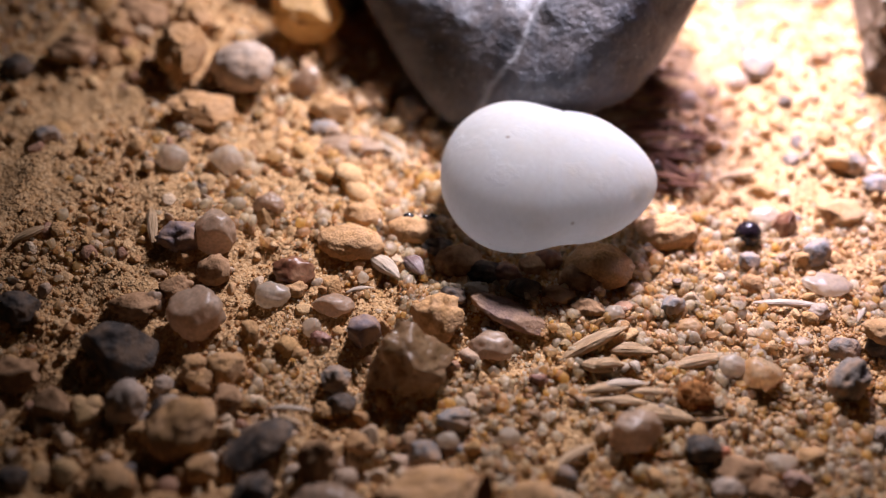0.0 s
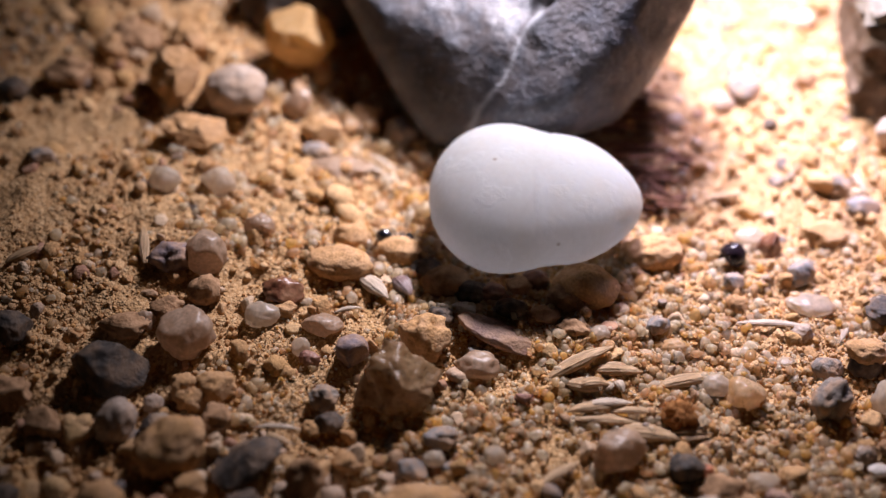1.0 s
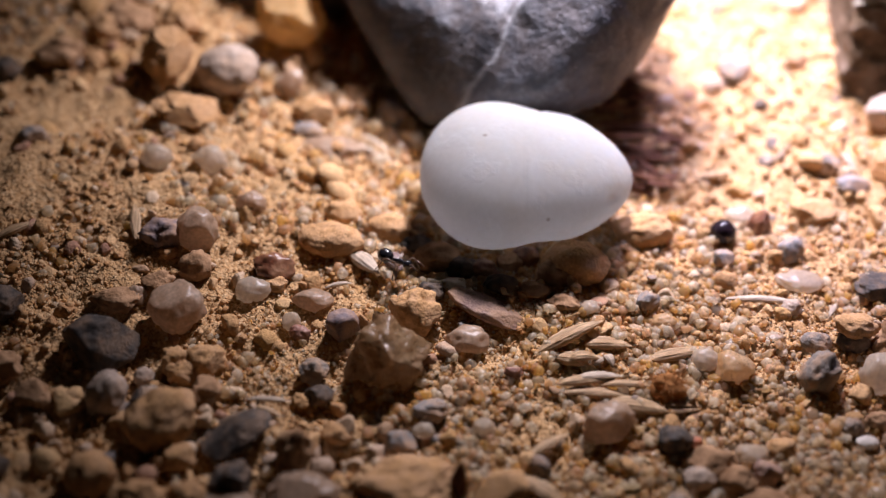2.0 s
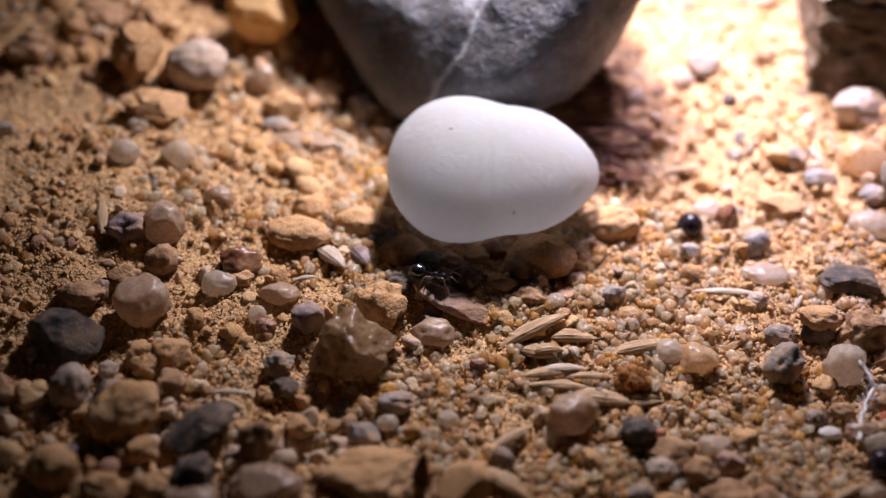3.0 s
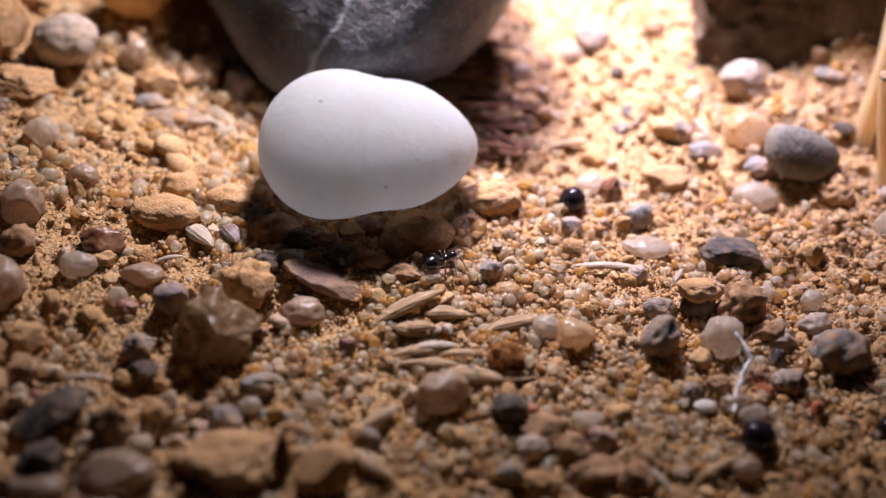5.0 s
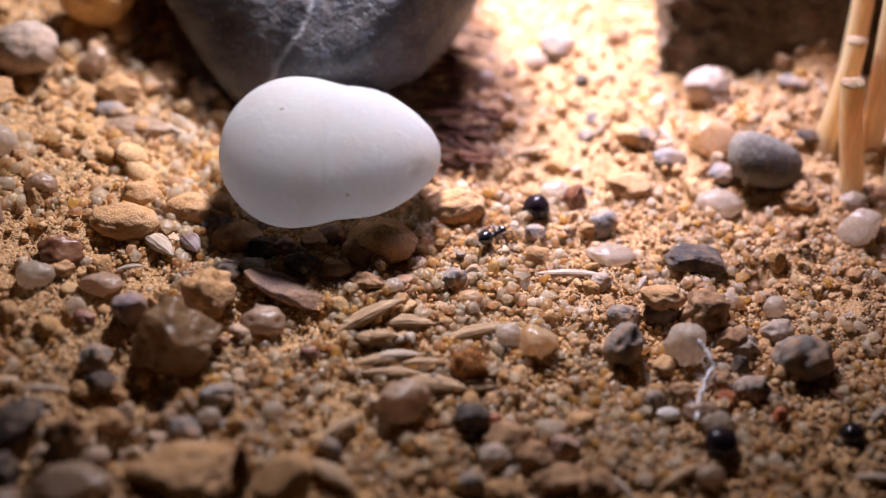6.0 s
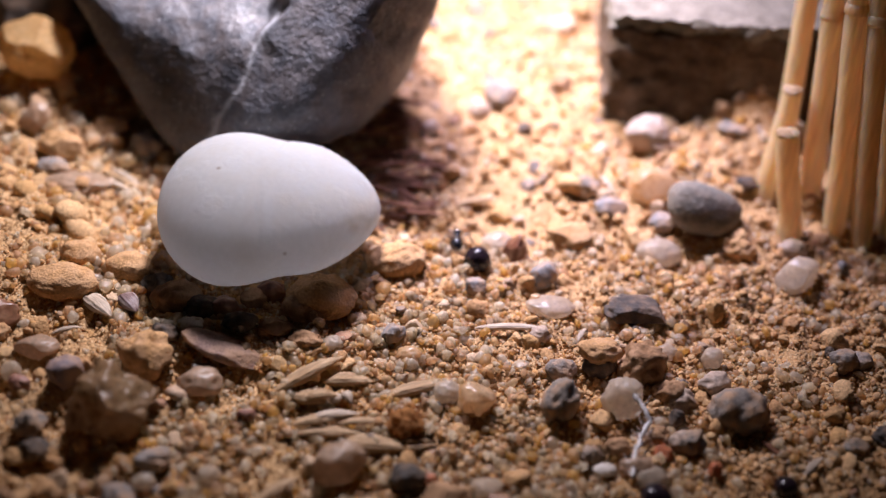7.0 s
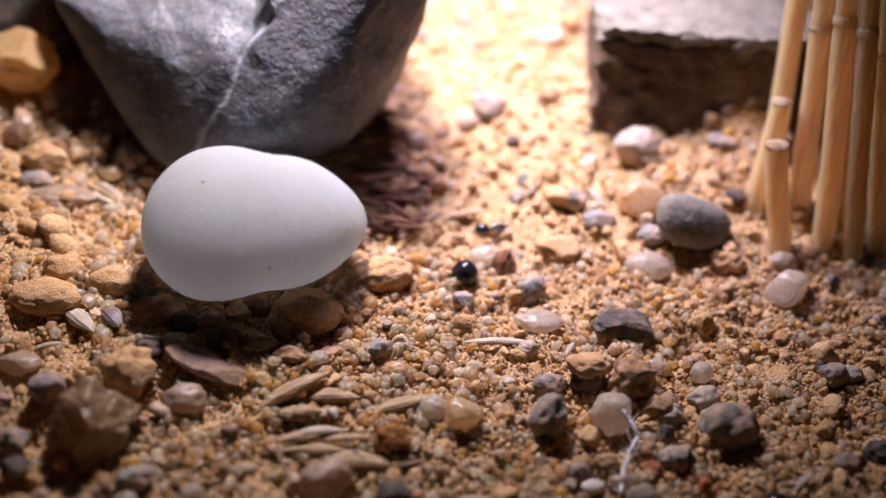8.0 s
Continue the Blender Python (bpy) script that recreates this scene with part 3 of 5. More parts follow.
# ---- the rough block far behind ----
def build_block():
    hub = empty("stone_block", at(56.8, 32.0, 15.6, 0, -1, -7))
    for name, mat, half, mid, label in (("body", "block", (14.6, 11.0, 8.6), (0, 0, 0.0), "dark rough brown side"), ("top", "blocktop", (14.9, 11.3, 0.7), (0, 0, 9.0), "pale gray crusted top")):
        bm = bmesh.new()
        bmesh.ops.create_cube(bm, size=2.0)
        bmesh.ops.subdivide_edges(bm, edges=bm.edges[:], cuts=40, use_grid_fill=True)
        for v in bm.verts:
            p = Vector((v.co.x * half[0], v.co.y * half[1], v.co.z * half[2]))
            e = sum(max(0.0, abs(c) - 0.94) for c in v.co)
            p *= 1 - e * 0.35
            p += Vector((noise.noise(p * 0.5), noise.noise(p * 0.5 + Vector((9, 0, 0))), noise.noise(p * 0.5 + Vector((0, 9, 0))))) * 0.6
            p += Vector((noise.noise(p * 1.6), noise.noise(p * 1.6 + Vector((9, 0, 0))), noise.noise(p * 1.6 + Vector((0, 9, 0))))) * 0.4
            if name == "top" and v.co.z < 0:
                # the crust ends in a ragged lower edge
                p.z -= 1.1 * max(0.0, 0.1 + noise.noise(p * 0.7 + Vector((3, 3, 3))))
            v.co = p + Vector(mid)
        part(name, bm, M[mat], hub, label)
    tagged(hub, "rough stone block with a pale top half sunk in sand", "block")


build_block()


# ---- the dry reed stalks ----
def reed(x, y, z, high, lean_x, lean_y, r, seed, cutoff=False, node=0.85):
    rnd = random.Random(seed)
    hub = empty("reed_stalk", at(x, y, z))
    n = 28
    pts, rad = [], []
    for i in range(n + 1):
        u = i / n
        pts.append((lean_x * u * high + 0.3 * noise.noise((u * 2, seed, 0)), lean_y * u * high, u * high))
        rad.append(r * (1 + 0.05 * noise.noise((u * 5, seed, 4)) - 0.10 * u))
    if not cutoff:
        # thinner and darker above the joint
        rad = [c * (1.0 if i / n <= node else 0.86) for i, c in enumerate(rad)]
    part("stalk", swept(pts, rad, 14), M["straw"], hub)
    if not cutoff:
        k = round(n * node)
        node = swept([Vector(pts[k]) + Vector((0, 0, d)) for d in (-0.6, -0.2, 0.2, 0.6)], [rad[k - 1] * 1.0, rad[k - 1] * 1.03, rad[k - 1] * 1.01, rad[k - 1] * 0.90], 14)
        part("joint", node, M["straw"], hub)
    else:
        rim = swept([Vector(pts[-1]) + Vector((0, 0, d)) for d in (-0.5, 0.05)], [rad[-1] * 1.005, rad[-1] * 0.96], 14)
        part("cut_end", rim, M["husk"], hub)
    return tagged(hub, "dry golden reed stalk, cut short, standing in sand" if cutoff else "dry golden reed stalk standing upright in the sand", "reed", "reed stalks")


reed(62.6, 5.6, 3.2, 14.6, -0.241, 0.0, 1.47, 1, True)
reed(60.6, 11.5, 6.1, 14.8, 0.031, 0.0, 1.39, 2, True)
reed(64.2, 17.3, 9.1, 44.9, -0.075, 0.0, 1.40, 3, node=0.90)
reed(66.4, 11.1, 6.2, 44.9, -0.125, 0.0, 1.41, 4, node=0.54)
reed(68.2, 6.1, 3.7, 44.9, -0.158, 0.0, 1.35, 5, node=0.63)
reed(71.3, 4.4, 3.0, 44.9, -0.197, 0.0, 1.32, 6, node=0.64)
reed(74.9, 5.6, 3.6, 44.9, -0.219, 0.0, 1.34, 7, node=0.56)
reed(78.1, 7.2, 4.4, 44.9, -0.202, 0.0, 1.44, 8, node=0.54)
reed(70.6, 8.9, 5.2, 44.9, -0.159, 0.0, 1.04, 9, node=0.56)


# ---- stones and pebbles, each by itself ----
stone("pebble", "pale pinkish quartz pebble with a pitted face", "pinkquartz", -36.87, -16.61, -1.62, 3.06, 2.69, 2.91, 20, 0, 101, 1, .11, 4, category="stone")
stone("stone", "dark blue-gray angular stone half buried in sand", "slate", -43.79, -20.95, -3.11, 4.03, 3.17, 3.01, 10, 0, 102, 7, .09, 5, cut=0.64, category="stone")
stone("pebble", "flat brown pebble on the sand", "brown", -43.82, -15.32, -1.67, 2.85, 1.95, 1.29, 0, 0, 103, 3, .15, 4, category="stone")
stone("pebble", "round brown pebble with a dark hollow", "brown", -36.22, -10.56, 0.10, 1.97, 1.75, 1.91, 30, 0, 104, 1, .14, 4, category="stone")
stone("pebble", "dark reddish-brown glossy pebble on the sand", "amber", -27.65, -9.60, -0.05, 2.37, 1.93, 1.92, 0, 0, 105, 2, .18, 4, category="stone")
stone("pebble", "small pale round pebble on the sand", "pinkquartz", -41.94, -14.56, -1.53, 1.12, 1.01, 1.12, 0, 0, 106, 1, .11, 4, category="stone")
stone("pebble", "dusty tan-brown pebble on the sand", "brown", -39.87, -12.71, -0.77, 1.95, 1.50, 1.38, 40, 0, 107, 2, .2, 4, category="stone")
stone("pebble", "upright rounded gray-tan pebble with a pale top", "dun", -41.82, -26.80, -5.25, 2.02, 2.14, 2.74, 0, 20, 108, 0, .10, 4, category="stone")
stone("stone", "large dusty tan-brown rounded stone", "tan", -35.53, -29.44, -5.84, 3.82, 3.06, 2.97, 30, -20, 109, 1, .10, 5, category="stone")
stone("pebble", "small dark splinter of stone", "slate", -38.65, -26.82, -5.86, 0.75, 1.01, 1.50, 0, 0, 110, 3, .15, 4, category="stone")
stone("lump", "pale crumbly lump of sand", "tan", -34.95, -23.21, -4.82, 1.77, 1.46, 1.48, 0, 0, 111, 1, .25, 4, category="clod")
stone("stone", "dark slate-gray block-shaped stone on the sand", "slate", -28.23, -29.68, -6.67, 3.75, 2.48, 1.44, 25, -22, 112, 5, .09, 5, cut=0.64, category="stone")
stone("pebble", "dull brown rounded pebble on the sand", "brown", -32.25, -25.85, -5.45, 1.80, 1.62, 1.80, 50, 0, 113, 2, .2, 4, category="stone")
stone("pebble", "rounded orange-brown pebble on the sand", "ochre", -41.08, -35.36, -7.81, 2.50, 2.13, 2.23, 0, 0, 114, 0, .10, 4, category="stone")
stone("pebble", "rounded tan pebble on the sand", "ochre", -35.80, -37.03, -8.54, 2.29, 1.78, 1.67, 0, 0, 115, 1, .2, 4, category="stone")
stone("stone", "dark gray stone in the shade", "slate", -27.84, -35.13, -7.88, 2.29, 1.92, 1.97, 60, 0, 116, 4, .18, 4, category="stone")
stone("stone", "upright gray-brown stone on the sand", "brown", -22.33, -31.72, -6.48, 2.01, 2.22, 2.93, 0, 10, 117, 4, .2, 4, category="stone")
stone("stone", "smooth pale brown rounded stone", "pinkquartz", -20.85, -35.77, -8.16, 3.59, 2.50, 1.73, 0, 0, 118, 1, .11, 5, category="stone")
stone("stone", "broad flat tan stone with a rough face", "tan", -10.83, -34.47, -7.63, 5.22, 3.49, 2.10, 10, 0, 119, 3, .16, 5, category="stone")
stone("stone", "tilted tan stone with a pale edge on the sand", "tan", -2.10, -35.27, -7.64, 2.87, 2.42, 2.51, 30, -15, 120, 5, .09, 4, cut=0.64, category="stone")
stone("pebble", "violet-gray angular pebble on the sand", "violet", -19.36, -16.38, -2.57, 1.91, 1.78, 2.04, 15, 0, 121, 5, .09, 4, cut=0.64, category="stone")
stone("lump", "crumbly porous tan clod with a small hole", "tan", -11.83, -14.84, -1.63, 2.68, 2.58, 3.05, 30, 25, 122, 3, .25, 4, category="clod")
stone("pebble", "small dark gray pebble on the sand", "slate", -10.14, -11.89, -0.69, 1.52, 1.28, 1.33, 0, 0, 123, 3, .2, 4, category="stone")
stone("chip", "flat pale gray chip of stone", "white", -7.97, -10.27, -0.40, 1.60, 1.09, 0.72, 10, 0, 124, 4, .12, 4, category="stone")
stone("slab", "elongated pinkish-brown flaky slab on the sand", "pinkbrown", -3.72, -13.04, -1.47, 4.92, 1.99, 1.01, -8, 19, 125, 2, .05, 5, category="stone")
stone("pebble", "thin blue-gray sliver of stone", "bluegray", -5.30, -14.93, -2.88, 1.94, 0.94, 0.48, -10, 20, 126, 3, .12, 4, category="stone")
stone("pebble", "pale pinkish-tan pebble on the sand", "pinkquartz", -5.99, -16.76, -3.12, 2.41, 1.75, 1.48, 0, 0, 127, 1, .11, 4, category="stone")
stone("pebble", "small dull red pebble on the sand", "red", -1.00, -20.40, -4.36, 1.09, 0.95, 1.03, 0, 0, 128, 3, .16, 4, category="stone")
stone("pebble", "small reddish pebble in sand", "red", -23.74, -17.15, -3.22, 1.23, 0.97, 0.92, 0, 0, 129, 2, .16, 4, category="stone")
stone("pebble", "small gray rough pebble on the sand", "gray", -21.64, -21.99, -4.49, 1.55, 1.37, 1.49, 0, 0, 130, 3, .2, 4, category="stone")
stone("pebble", "small dark slate pebble on the sand", "slate", -20.78, -24.58, -5.47, 1.59, 1.19, 1.06, 0, 0, 131, 4, .14, 4, category="stone")
stone("pebble", "mottled blue-gray pebble on the sand", "bluegray", -9.43, -25.67, -5.66, 1.81, 1.39, 1.28, 0, 0, 132, 4, .2, 4, category="stone")
stone("pebble", "pale gray angular pebble on the sand", "bluegray", -11.98, -29.52, -6.68, 1.71, 1.36, 1.31, 20, 0, 133, 5, .09, 4, cut=0.64, category="stone")
stone("pebble", "small white quartz pebble on the sand", "quartz", -3.89, -27.39, -6.16, 1.21, 1.09, 1.21, 0, 0, 134, 1, .11, 4, category="stone")
stone("pebble", "small pale quartz pebble on the sand", "quartz", -9.91, -27.95, -6.42, 1.15, 0.96, 0.98, 0, 0, 135, 1, .11, 4, category="stone")
stone("stone", "ochre-yellow rounded sandy stone on the sand", "ochre", -21.98, -4.65, 1.0, 3.90, 2.7, 2.0, 0, 0, 136, 0, .08, 5, category="stone")
stone("lump", "ochre crumbly clod beside the white pebble", "ochre", -15.59, -1.27, 1.2, 2.71, 2.0, 1.7, 0, 0, 137, 0, .10, 4, category="clod")
stone("lump", "small ochre clod of sand", "ochre", -20.99, -0.22, 1.9, 2.38, 1.8, 1.6, 0, 0, 138, 0, .12, 4, category="clod")
stone("pebble", "mauve-gray rounded pebble on the sand", "violet", -40.53, -6.93, 1.79, 2.59, 2.10, 2.07, 0, 0, 139, 2, .2, 4, category="stone")
stone("pebble", "pale pinkish rounded pebble on the sand", "pinkquartz", -36.91, -5.98, 2.22, 2.47, 2.34, 2.73, 0, 0, 140, 1, .11, 4, category="stone")
stone("pebble", "milky white pebble on the bank", "quartz", -43.98, 4.77, 5.39, 1.93, 1.65, 1.73, 0, 0, 141, 1, .11, 4, category="stone")
stone("pebble", "milky white rounded pebble on the sand", "quartz", -37.59, 5.39, 5.06, 2.02, 1.75, 1.88, 0, 0, 142, 1, .11, 4, category="stone")
stone("stone", "tan overhanging stone on the sand bank", "ochre", -42.16, 13.49, 8.06, 4.48, 2.97, 1.71, 5, 8, 143, 4, .18, 5, category="stone")
stone("stone", "smooth pale gray-brown stone on the bank", "dun", -38.13, 19.25, 11.08, 4.16, 3.34, 3.26, 0, -15, 144, 0, .06, 5, category="stone")
stone("stone", "yellow-tan stone on the bank", "ochre", -45.87, 20.20, 12.05, 3.42, 3.34, 4.02, 20, 0, 145, 3, .18, 5, category="stone")
stone("stone", "dark brown stone on the bank", "brown", -54.08, 29.13, 13.76, 2.49, 2.21, 2.42, 0, 0, 146, 3, .2, 4, category="stone")
stone("stone", "large ochre-yellow angular stone at the rock's side", "honey", -31.12, 27.43, 15.55, 4.60, 3.94, 4.14, 30, 10, 147, 3, .10, 5, category="stone")
stone("pebble", "long pale translucent pebble on the sand", "pinkquartz", -24.12, 13.01, 4.13, 4.25, 2.42, 1.23, 0, 0, 148, 1, .11, 5, category="stone")
stone("pebble", "small blue-gray flat pebble on the sand", "bluegray", -27.08, 15.10, 5.17, 2.00, 1.46, 1.26, 0, 10, 149, 2, .12, 4, category="stone")
stone("pebble", "tan rounded pebble on the sand", "tan", -26.85, 18.39, 6.72, 3.00, 2.16, 1.80, 0, 0, 150, 2, .18, 4, category="stone")
stone("pebble", "brown pebble in the rock's shade", "brown", -21.53, 21.32, 7.41, 2.36, 2.05, 2.21, 0, 0, 151, 2, .2, 4, category="stone")
stone("pebble", "gray pebble in the rock's shade", "gray", -16.86, 19.48, 6.19, 2.35, 2.11, 2.35, 0, 0, 152, 3, .2, 4, category="stone")
stone("pebble", "pale pebble leaning on the bank", "pinkquartz", -30.42, 21.64, 8.77, 1.52, 1.70, 2.28, 0, 30, 153, 1, .11, 4, category="stone")
stone("pebble", "pale tan pebble on the bank", "pinkquartz", -31.73, -0.52, 2.95, 1.75, 1.49, 1.55, 0, 0, 154, 1, .11, 4, category="stone")
stone("lump", "small tan clod of sand", "ochre", -27.81, -11.21, -1.03, 1.91, 1.35, 0.97, 0, 0, 155, 2, .2, 4, category="clod")
stone("pebble", "pale translucent pebble on the sand", "quartz", -29.38, -12.59, -1.20, 1.89, 1.50, 1.45, 0, 0, 156, 1, .11, 4, category="stone")
stone("pebble", "small clear quartz pebble on the sand", "quartz", -24.84, -15.92, -2.69, 1.05, 0.98, 1.12, 0, 0, 157, 1, .11, 4, category="stone")
stone("pebble", "pale pinkish pebble on the sand", "pinkquartz", -22.92, -12.86, -1.68, 2.33, 1.62, 1.11, 0, 0, 158, 1, .11, 4, category="stone")
stone("stone", "rounded pale gray-pink quartz pebble casting a shadow", "pinkquartz", 8.29, -26.42, -5.35, 2.67, 2.25, 2.32, 20, 0, 159, 4, .13, 4, category="stone")
stone("pebble", "dark blue-gray pebble with a reddish side", "slate", 15.31, -27.48, -5.90, 2.02, 1.72, 1.79, 0, 0, 160, 3, .16, 4, category="stone")
stone("chip", "small reddish chip beside a dark pebble", "coral", 17.0, -27.9, -6.1, 0.95, 0.9, 1.0, 0, 0, 361, 3, .14, 4, category="stone")
stone("pebble", "glossy amber-white rounded pebble on the sand", "yellow", 22.27, -18.49, -3.39, 2.14, 1.85, 1.96, 0, 0, 161, 1, .11, 4, category="stone")
stone("pebble", "milky quartz pebble on the sand", "quartz", 19.43, -17.40, -3.36, 1.60, 1.36, 1.42, 0, 0, 162, 1, .11, 4, category="stone")
stone("stone", "lumpy gray pebble standing on end", "gray", 31.01, -19.50, -2.75, 2.05, 2.1, 3.2, 0, 14, 163, 0, .16, 4, category="stone")
stone("pebble", "rounded gray pebble on the sand", "gray", 31.74, -14.44, -2.24, 1.76, 1.41, 1.38, 0, 0, 164, 0, .12, 4, category="stone")
stone("stone", "tan ledge of stone over a dark hollow", "tan", 35.7, -13.3, -0.35, 2.6, 1.9, 1.25, 12, 8, 165, 3, .16, 4, cut=0.74, category="stone")
# this dark stone stands in for the black shadow below the ledge
stone("stone", "dark stone added as the black shadow under a ledge", "slate", 35.9, -13.9, -1.9, 1.9, 1.5, 1.6, 10, 0, 365, 4, .12, 4, category="stone")
stone("stone", "rough lumpy pinkish-brown stone on the sand", "brown", 40.49, -14.73, -1.27, 2.87, 2.47, 2.62, 0, 0, 166, 1, .26, 4, category="stone")
stone("pebble", "milky translucent pebble on the sand", "quartz", 37.59, -18.85, -2.62, 2.32, 2.14, 2.44, 20, 0, 167, 1, .11, 4, category="stone")
stone("pebble", "brownish pebble on the sand", "brown", 42.78, -17.75, -2.48, 1.84, 1.55, 1.60, 0, 0, 168, 3, .18, 4, category="stone")
stone("pebble", "small coral-red pebble on the sand", "coral", 40.67, -24.91, -4.81, 1.06, 0.93, 1.00, 0, 0, 169, 3, .16, 4, category="stone")
stone("pebble", "small smooth white oval pebble", "white", 34.66, -26.24, -5.68, 1.23, 0.84, 0.56, 5, 0, 170, 0, .05, 4, category="stone")
stone("chip", "dark slate chip lying flat", "slate", 41.26, -6.37, 0.37, 3.69, 2.40, 1.30, -4, 4, 171, 6, .09, 5, cut=0.64, category="stone")
stone("pebble", "dark amber-red upright pebble on the sand", "amber", 28.59, 3.24, 2.22, 1.60, 1.69, 2.16, 0, 0, 172, 3, .2, 4, category="stone")
stone("pebble", "white quartz pebble on the sand", "quartz", 26.62, 5.01, 2.03, 2.19, 1.65, 1.48, 0, 0, 173, 1, .11, 4, category="stone")
stone("pebble", "small blue-gray angular pebble on the sand", "bluegray", 23.30, -2.89, 0.48, 1.21, 1.15, 1.35, 0, 0, 174, 4, .16, 4, category="stone")
stone("chip", "pale bluish glassy chip on the sand", "bluegray", 31.40, -0.97, 1.43, 1.84, 1.62, 1.77, 20, 0, 175, 5, .09, 4, cut=0.64, category="stone")
stone("stone", "ochre stone beside the white pebble", "ochre", 14.35, 0.8, 1.6, 3.71, 2.6, 2.3, 0, -8, 176, 0, .08, 5, category="stone")
stone("chip", "white quartz chip with a yellow stain", "quartz", 31.68, -5.41, -0.05, 2.9, 2.0, 1.05, 0, 0, 177, 1, .11, 4, category="stone")
stone("pebble", "small yellow grain of quartz", "yellow", 30.13, -4.50, 0.11, 0.87, 0.78, 0.87, 0, 0, 178, 1, .11, 4, category="stone")
stone("stone", "brown stone in the white pebble's shadow", "brown", 4.80, -6.50, -0.47, 2.44, 1.69, 1.16, 20, 20, 179, 4, .16, 4, category="stone")
stone("stone", "smooth brown stone under the white pebble", "tan", 6.03, -5.47, 0.49, 3.96, 2.97, 2.64, 0, 0, 180, 0, .09, 5, category="stone")
stone("stone", "dark stone in the white pebble's shadow", "slate", -12.10, -3.51, 0.33, 2.01, 1.50, 1.34, 0, 0, 181, 2, .2, 4, category="stone")
stone("pebble", "small gray sparkling pebble on the sand", "bluegray", 13.86, -10.10, -1.30, 1.42, 1.28, 1.42, 0, 0, 182, 4, .2, 4, category="stone")
stone("pebble", "small blue-gray pebble under the flat stone", "bluegray", 46.99, 7.08, 4.62, 1.90, 1.39, 1.20, 0, -8, 183, 2, .12, 4, category="stone")
stone("pebble", "smooth peach-white oval pebble on the sand", "quartz", 45.66, 2.54, 2.81, 2.82, 2.08, 1.79, 0, 0, 184, 0, .07, 4, category="stone")
stone("pebble", "pale translucent angular pebble on the sand", "quartz", 61.21, -2.35, 2.91, 2.76, 2.30, 2.36, 10, 15, 185, 5, .09, 4, cut=0.64, category="stone")
stone("stone", "rounded gray-tan stone with a dark underside", "gray", 49.55, -20.46, -2.42, 3.17, 2.55, 2.51, 0, 0, 186, 0, .12, 4, category="stone")
stone("stone", "whitish dusty stone before the block", "dun", 46.9, 19.6, 10.9, 3.2, 2.5, 2.5, 8, 0, 187, 5, .10, 4, category="stone")
stone("pebble", "gray flat pebble before the block", "gray", 48.6, 18.2, 9.95, 2.3, 1.5, 0.75, 0, 0, 188, 3, .16, 4, category="stone")
stone("pebble", "dark blue-gray flat pebble on the sand", "slate", 54.51, 22.70, 12.97, 2.36, 1.37, 0.70, 0, 0, 189, 3, .1, 4, category="stone")
stone("pebble", "smooth pale blue-gray pebble on the sand", "gray", 58.2, 19.0, 12.3, 2.70, 1.86, 0.95, 0, 5, 190, 1, .08, 4, category="stone")
stone("stone", "amber-yellow translucent stone on the sand", "yellow", 46.12, 11.43, 7.44, 3.02, 2.43, 2.37, 0, 0, 191, 1, .11, 4, category="stone")
stone("pebble", "small pale blue-gray pebble on the sand", "bluegray", 40.76, 9.60, 5.23, 2.14, 1.51, 1.09, 0, 0, 192, 2, .12, 4, category="stone")
stone("pebble", "small gray pebble in the light", "gray", 38.29, 12.35, 6.29, 1.59, 1.43, 1.59, 0, 0, 193, 3, .16, 4, category="stone")
stone("lump", "ochre crumbly clod on the sand", "ochre", 35.19, 5.69, 2.74, 2.93, 2.13, 1.81, 0, 0, 194, 1, .2, 4, category="clod")
stone("stone", "pale gray stone in the bright light", "gray", 28.89, 28.41, 11.68, 2.72, 2.10, 1.94, 0, 25, 195, 4, .12, 4, category="stone")
stone("stone", "brown stone in the bright light", "brown", 36.85, 29.33, 13.28, 1.56, 1.40, 1.56, 0, 0, 196, 3, .2, 4, category="stone")
stone("pebble", "small dark pebble in the bright light", "slate", 31.33, 22.73, 9.39, 0.98, 0.88, 0.98, 0, 0, 197, 2, .1, 4, category="stone")
stone("pebble", "small white pebble beside the rock", "quartz", 19.07, 23.19, 8.83, 1.36, 1.19, 1.29, 0, 0, 198, 1, .11, 4, category="stone")
stone("lump", "mound of tan sand before the block", "ochre", 62.87, 24.09, 14.70, 4.22, 2.94, 2.04, 0, 0, 199, 2, .2, 5, category="clod")
stone("pebble", "small ochre grain on the sand", "ochre", 50.38, 8.41, 5.26, 0.71, 0.64, 0.71, 0, 0, 200, 1, .1, 4, category="stone")
stone("lump", "tan clod beside the flat stone", "tan", 55.58, 3.09, 3.34, 2.16, 1.66, 1.53, 0, 0, 201, 2, .2, 4, category="clod")
stone("pebble", "small dark pebble by the reeds", "slate", 58.10, 11.93, 7.85, 1.60, 1.21, 1.09, 0, 0, 202, 3, .15, 4, category="stone")
stone("pebble", "small pale quartz pebble on the sand", "quartz", 48.37, -13.22, -1.14, 1.25, 1.13, 1.25, 0, 0, 203, 1, .11, 4, category="stone")
stone("pebble", "pale gray-brown pebble on the sand", "dun", 47.86, -16.65, -1.96, 1.90, 1.55, 1.53, 0, 0, 204, 1, .14, 4, category="stone")
stone("pebble", "small gray-blue pebble on the sand", "gray", 62.78, -14.09, -0.56, 1.76, 1.44, 1.45, 0, 0, 205, 2, .16, 4, category="stone")
stone("pebble", "dull gray-brown pebble on the sand", "dun", 43.84, -18.59, -2.75, 1.51, 1.31, 1.39, 0, 0, 206, 2, .18, 4, category="stone")
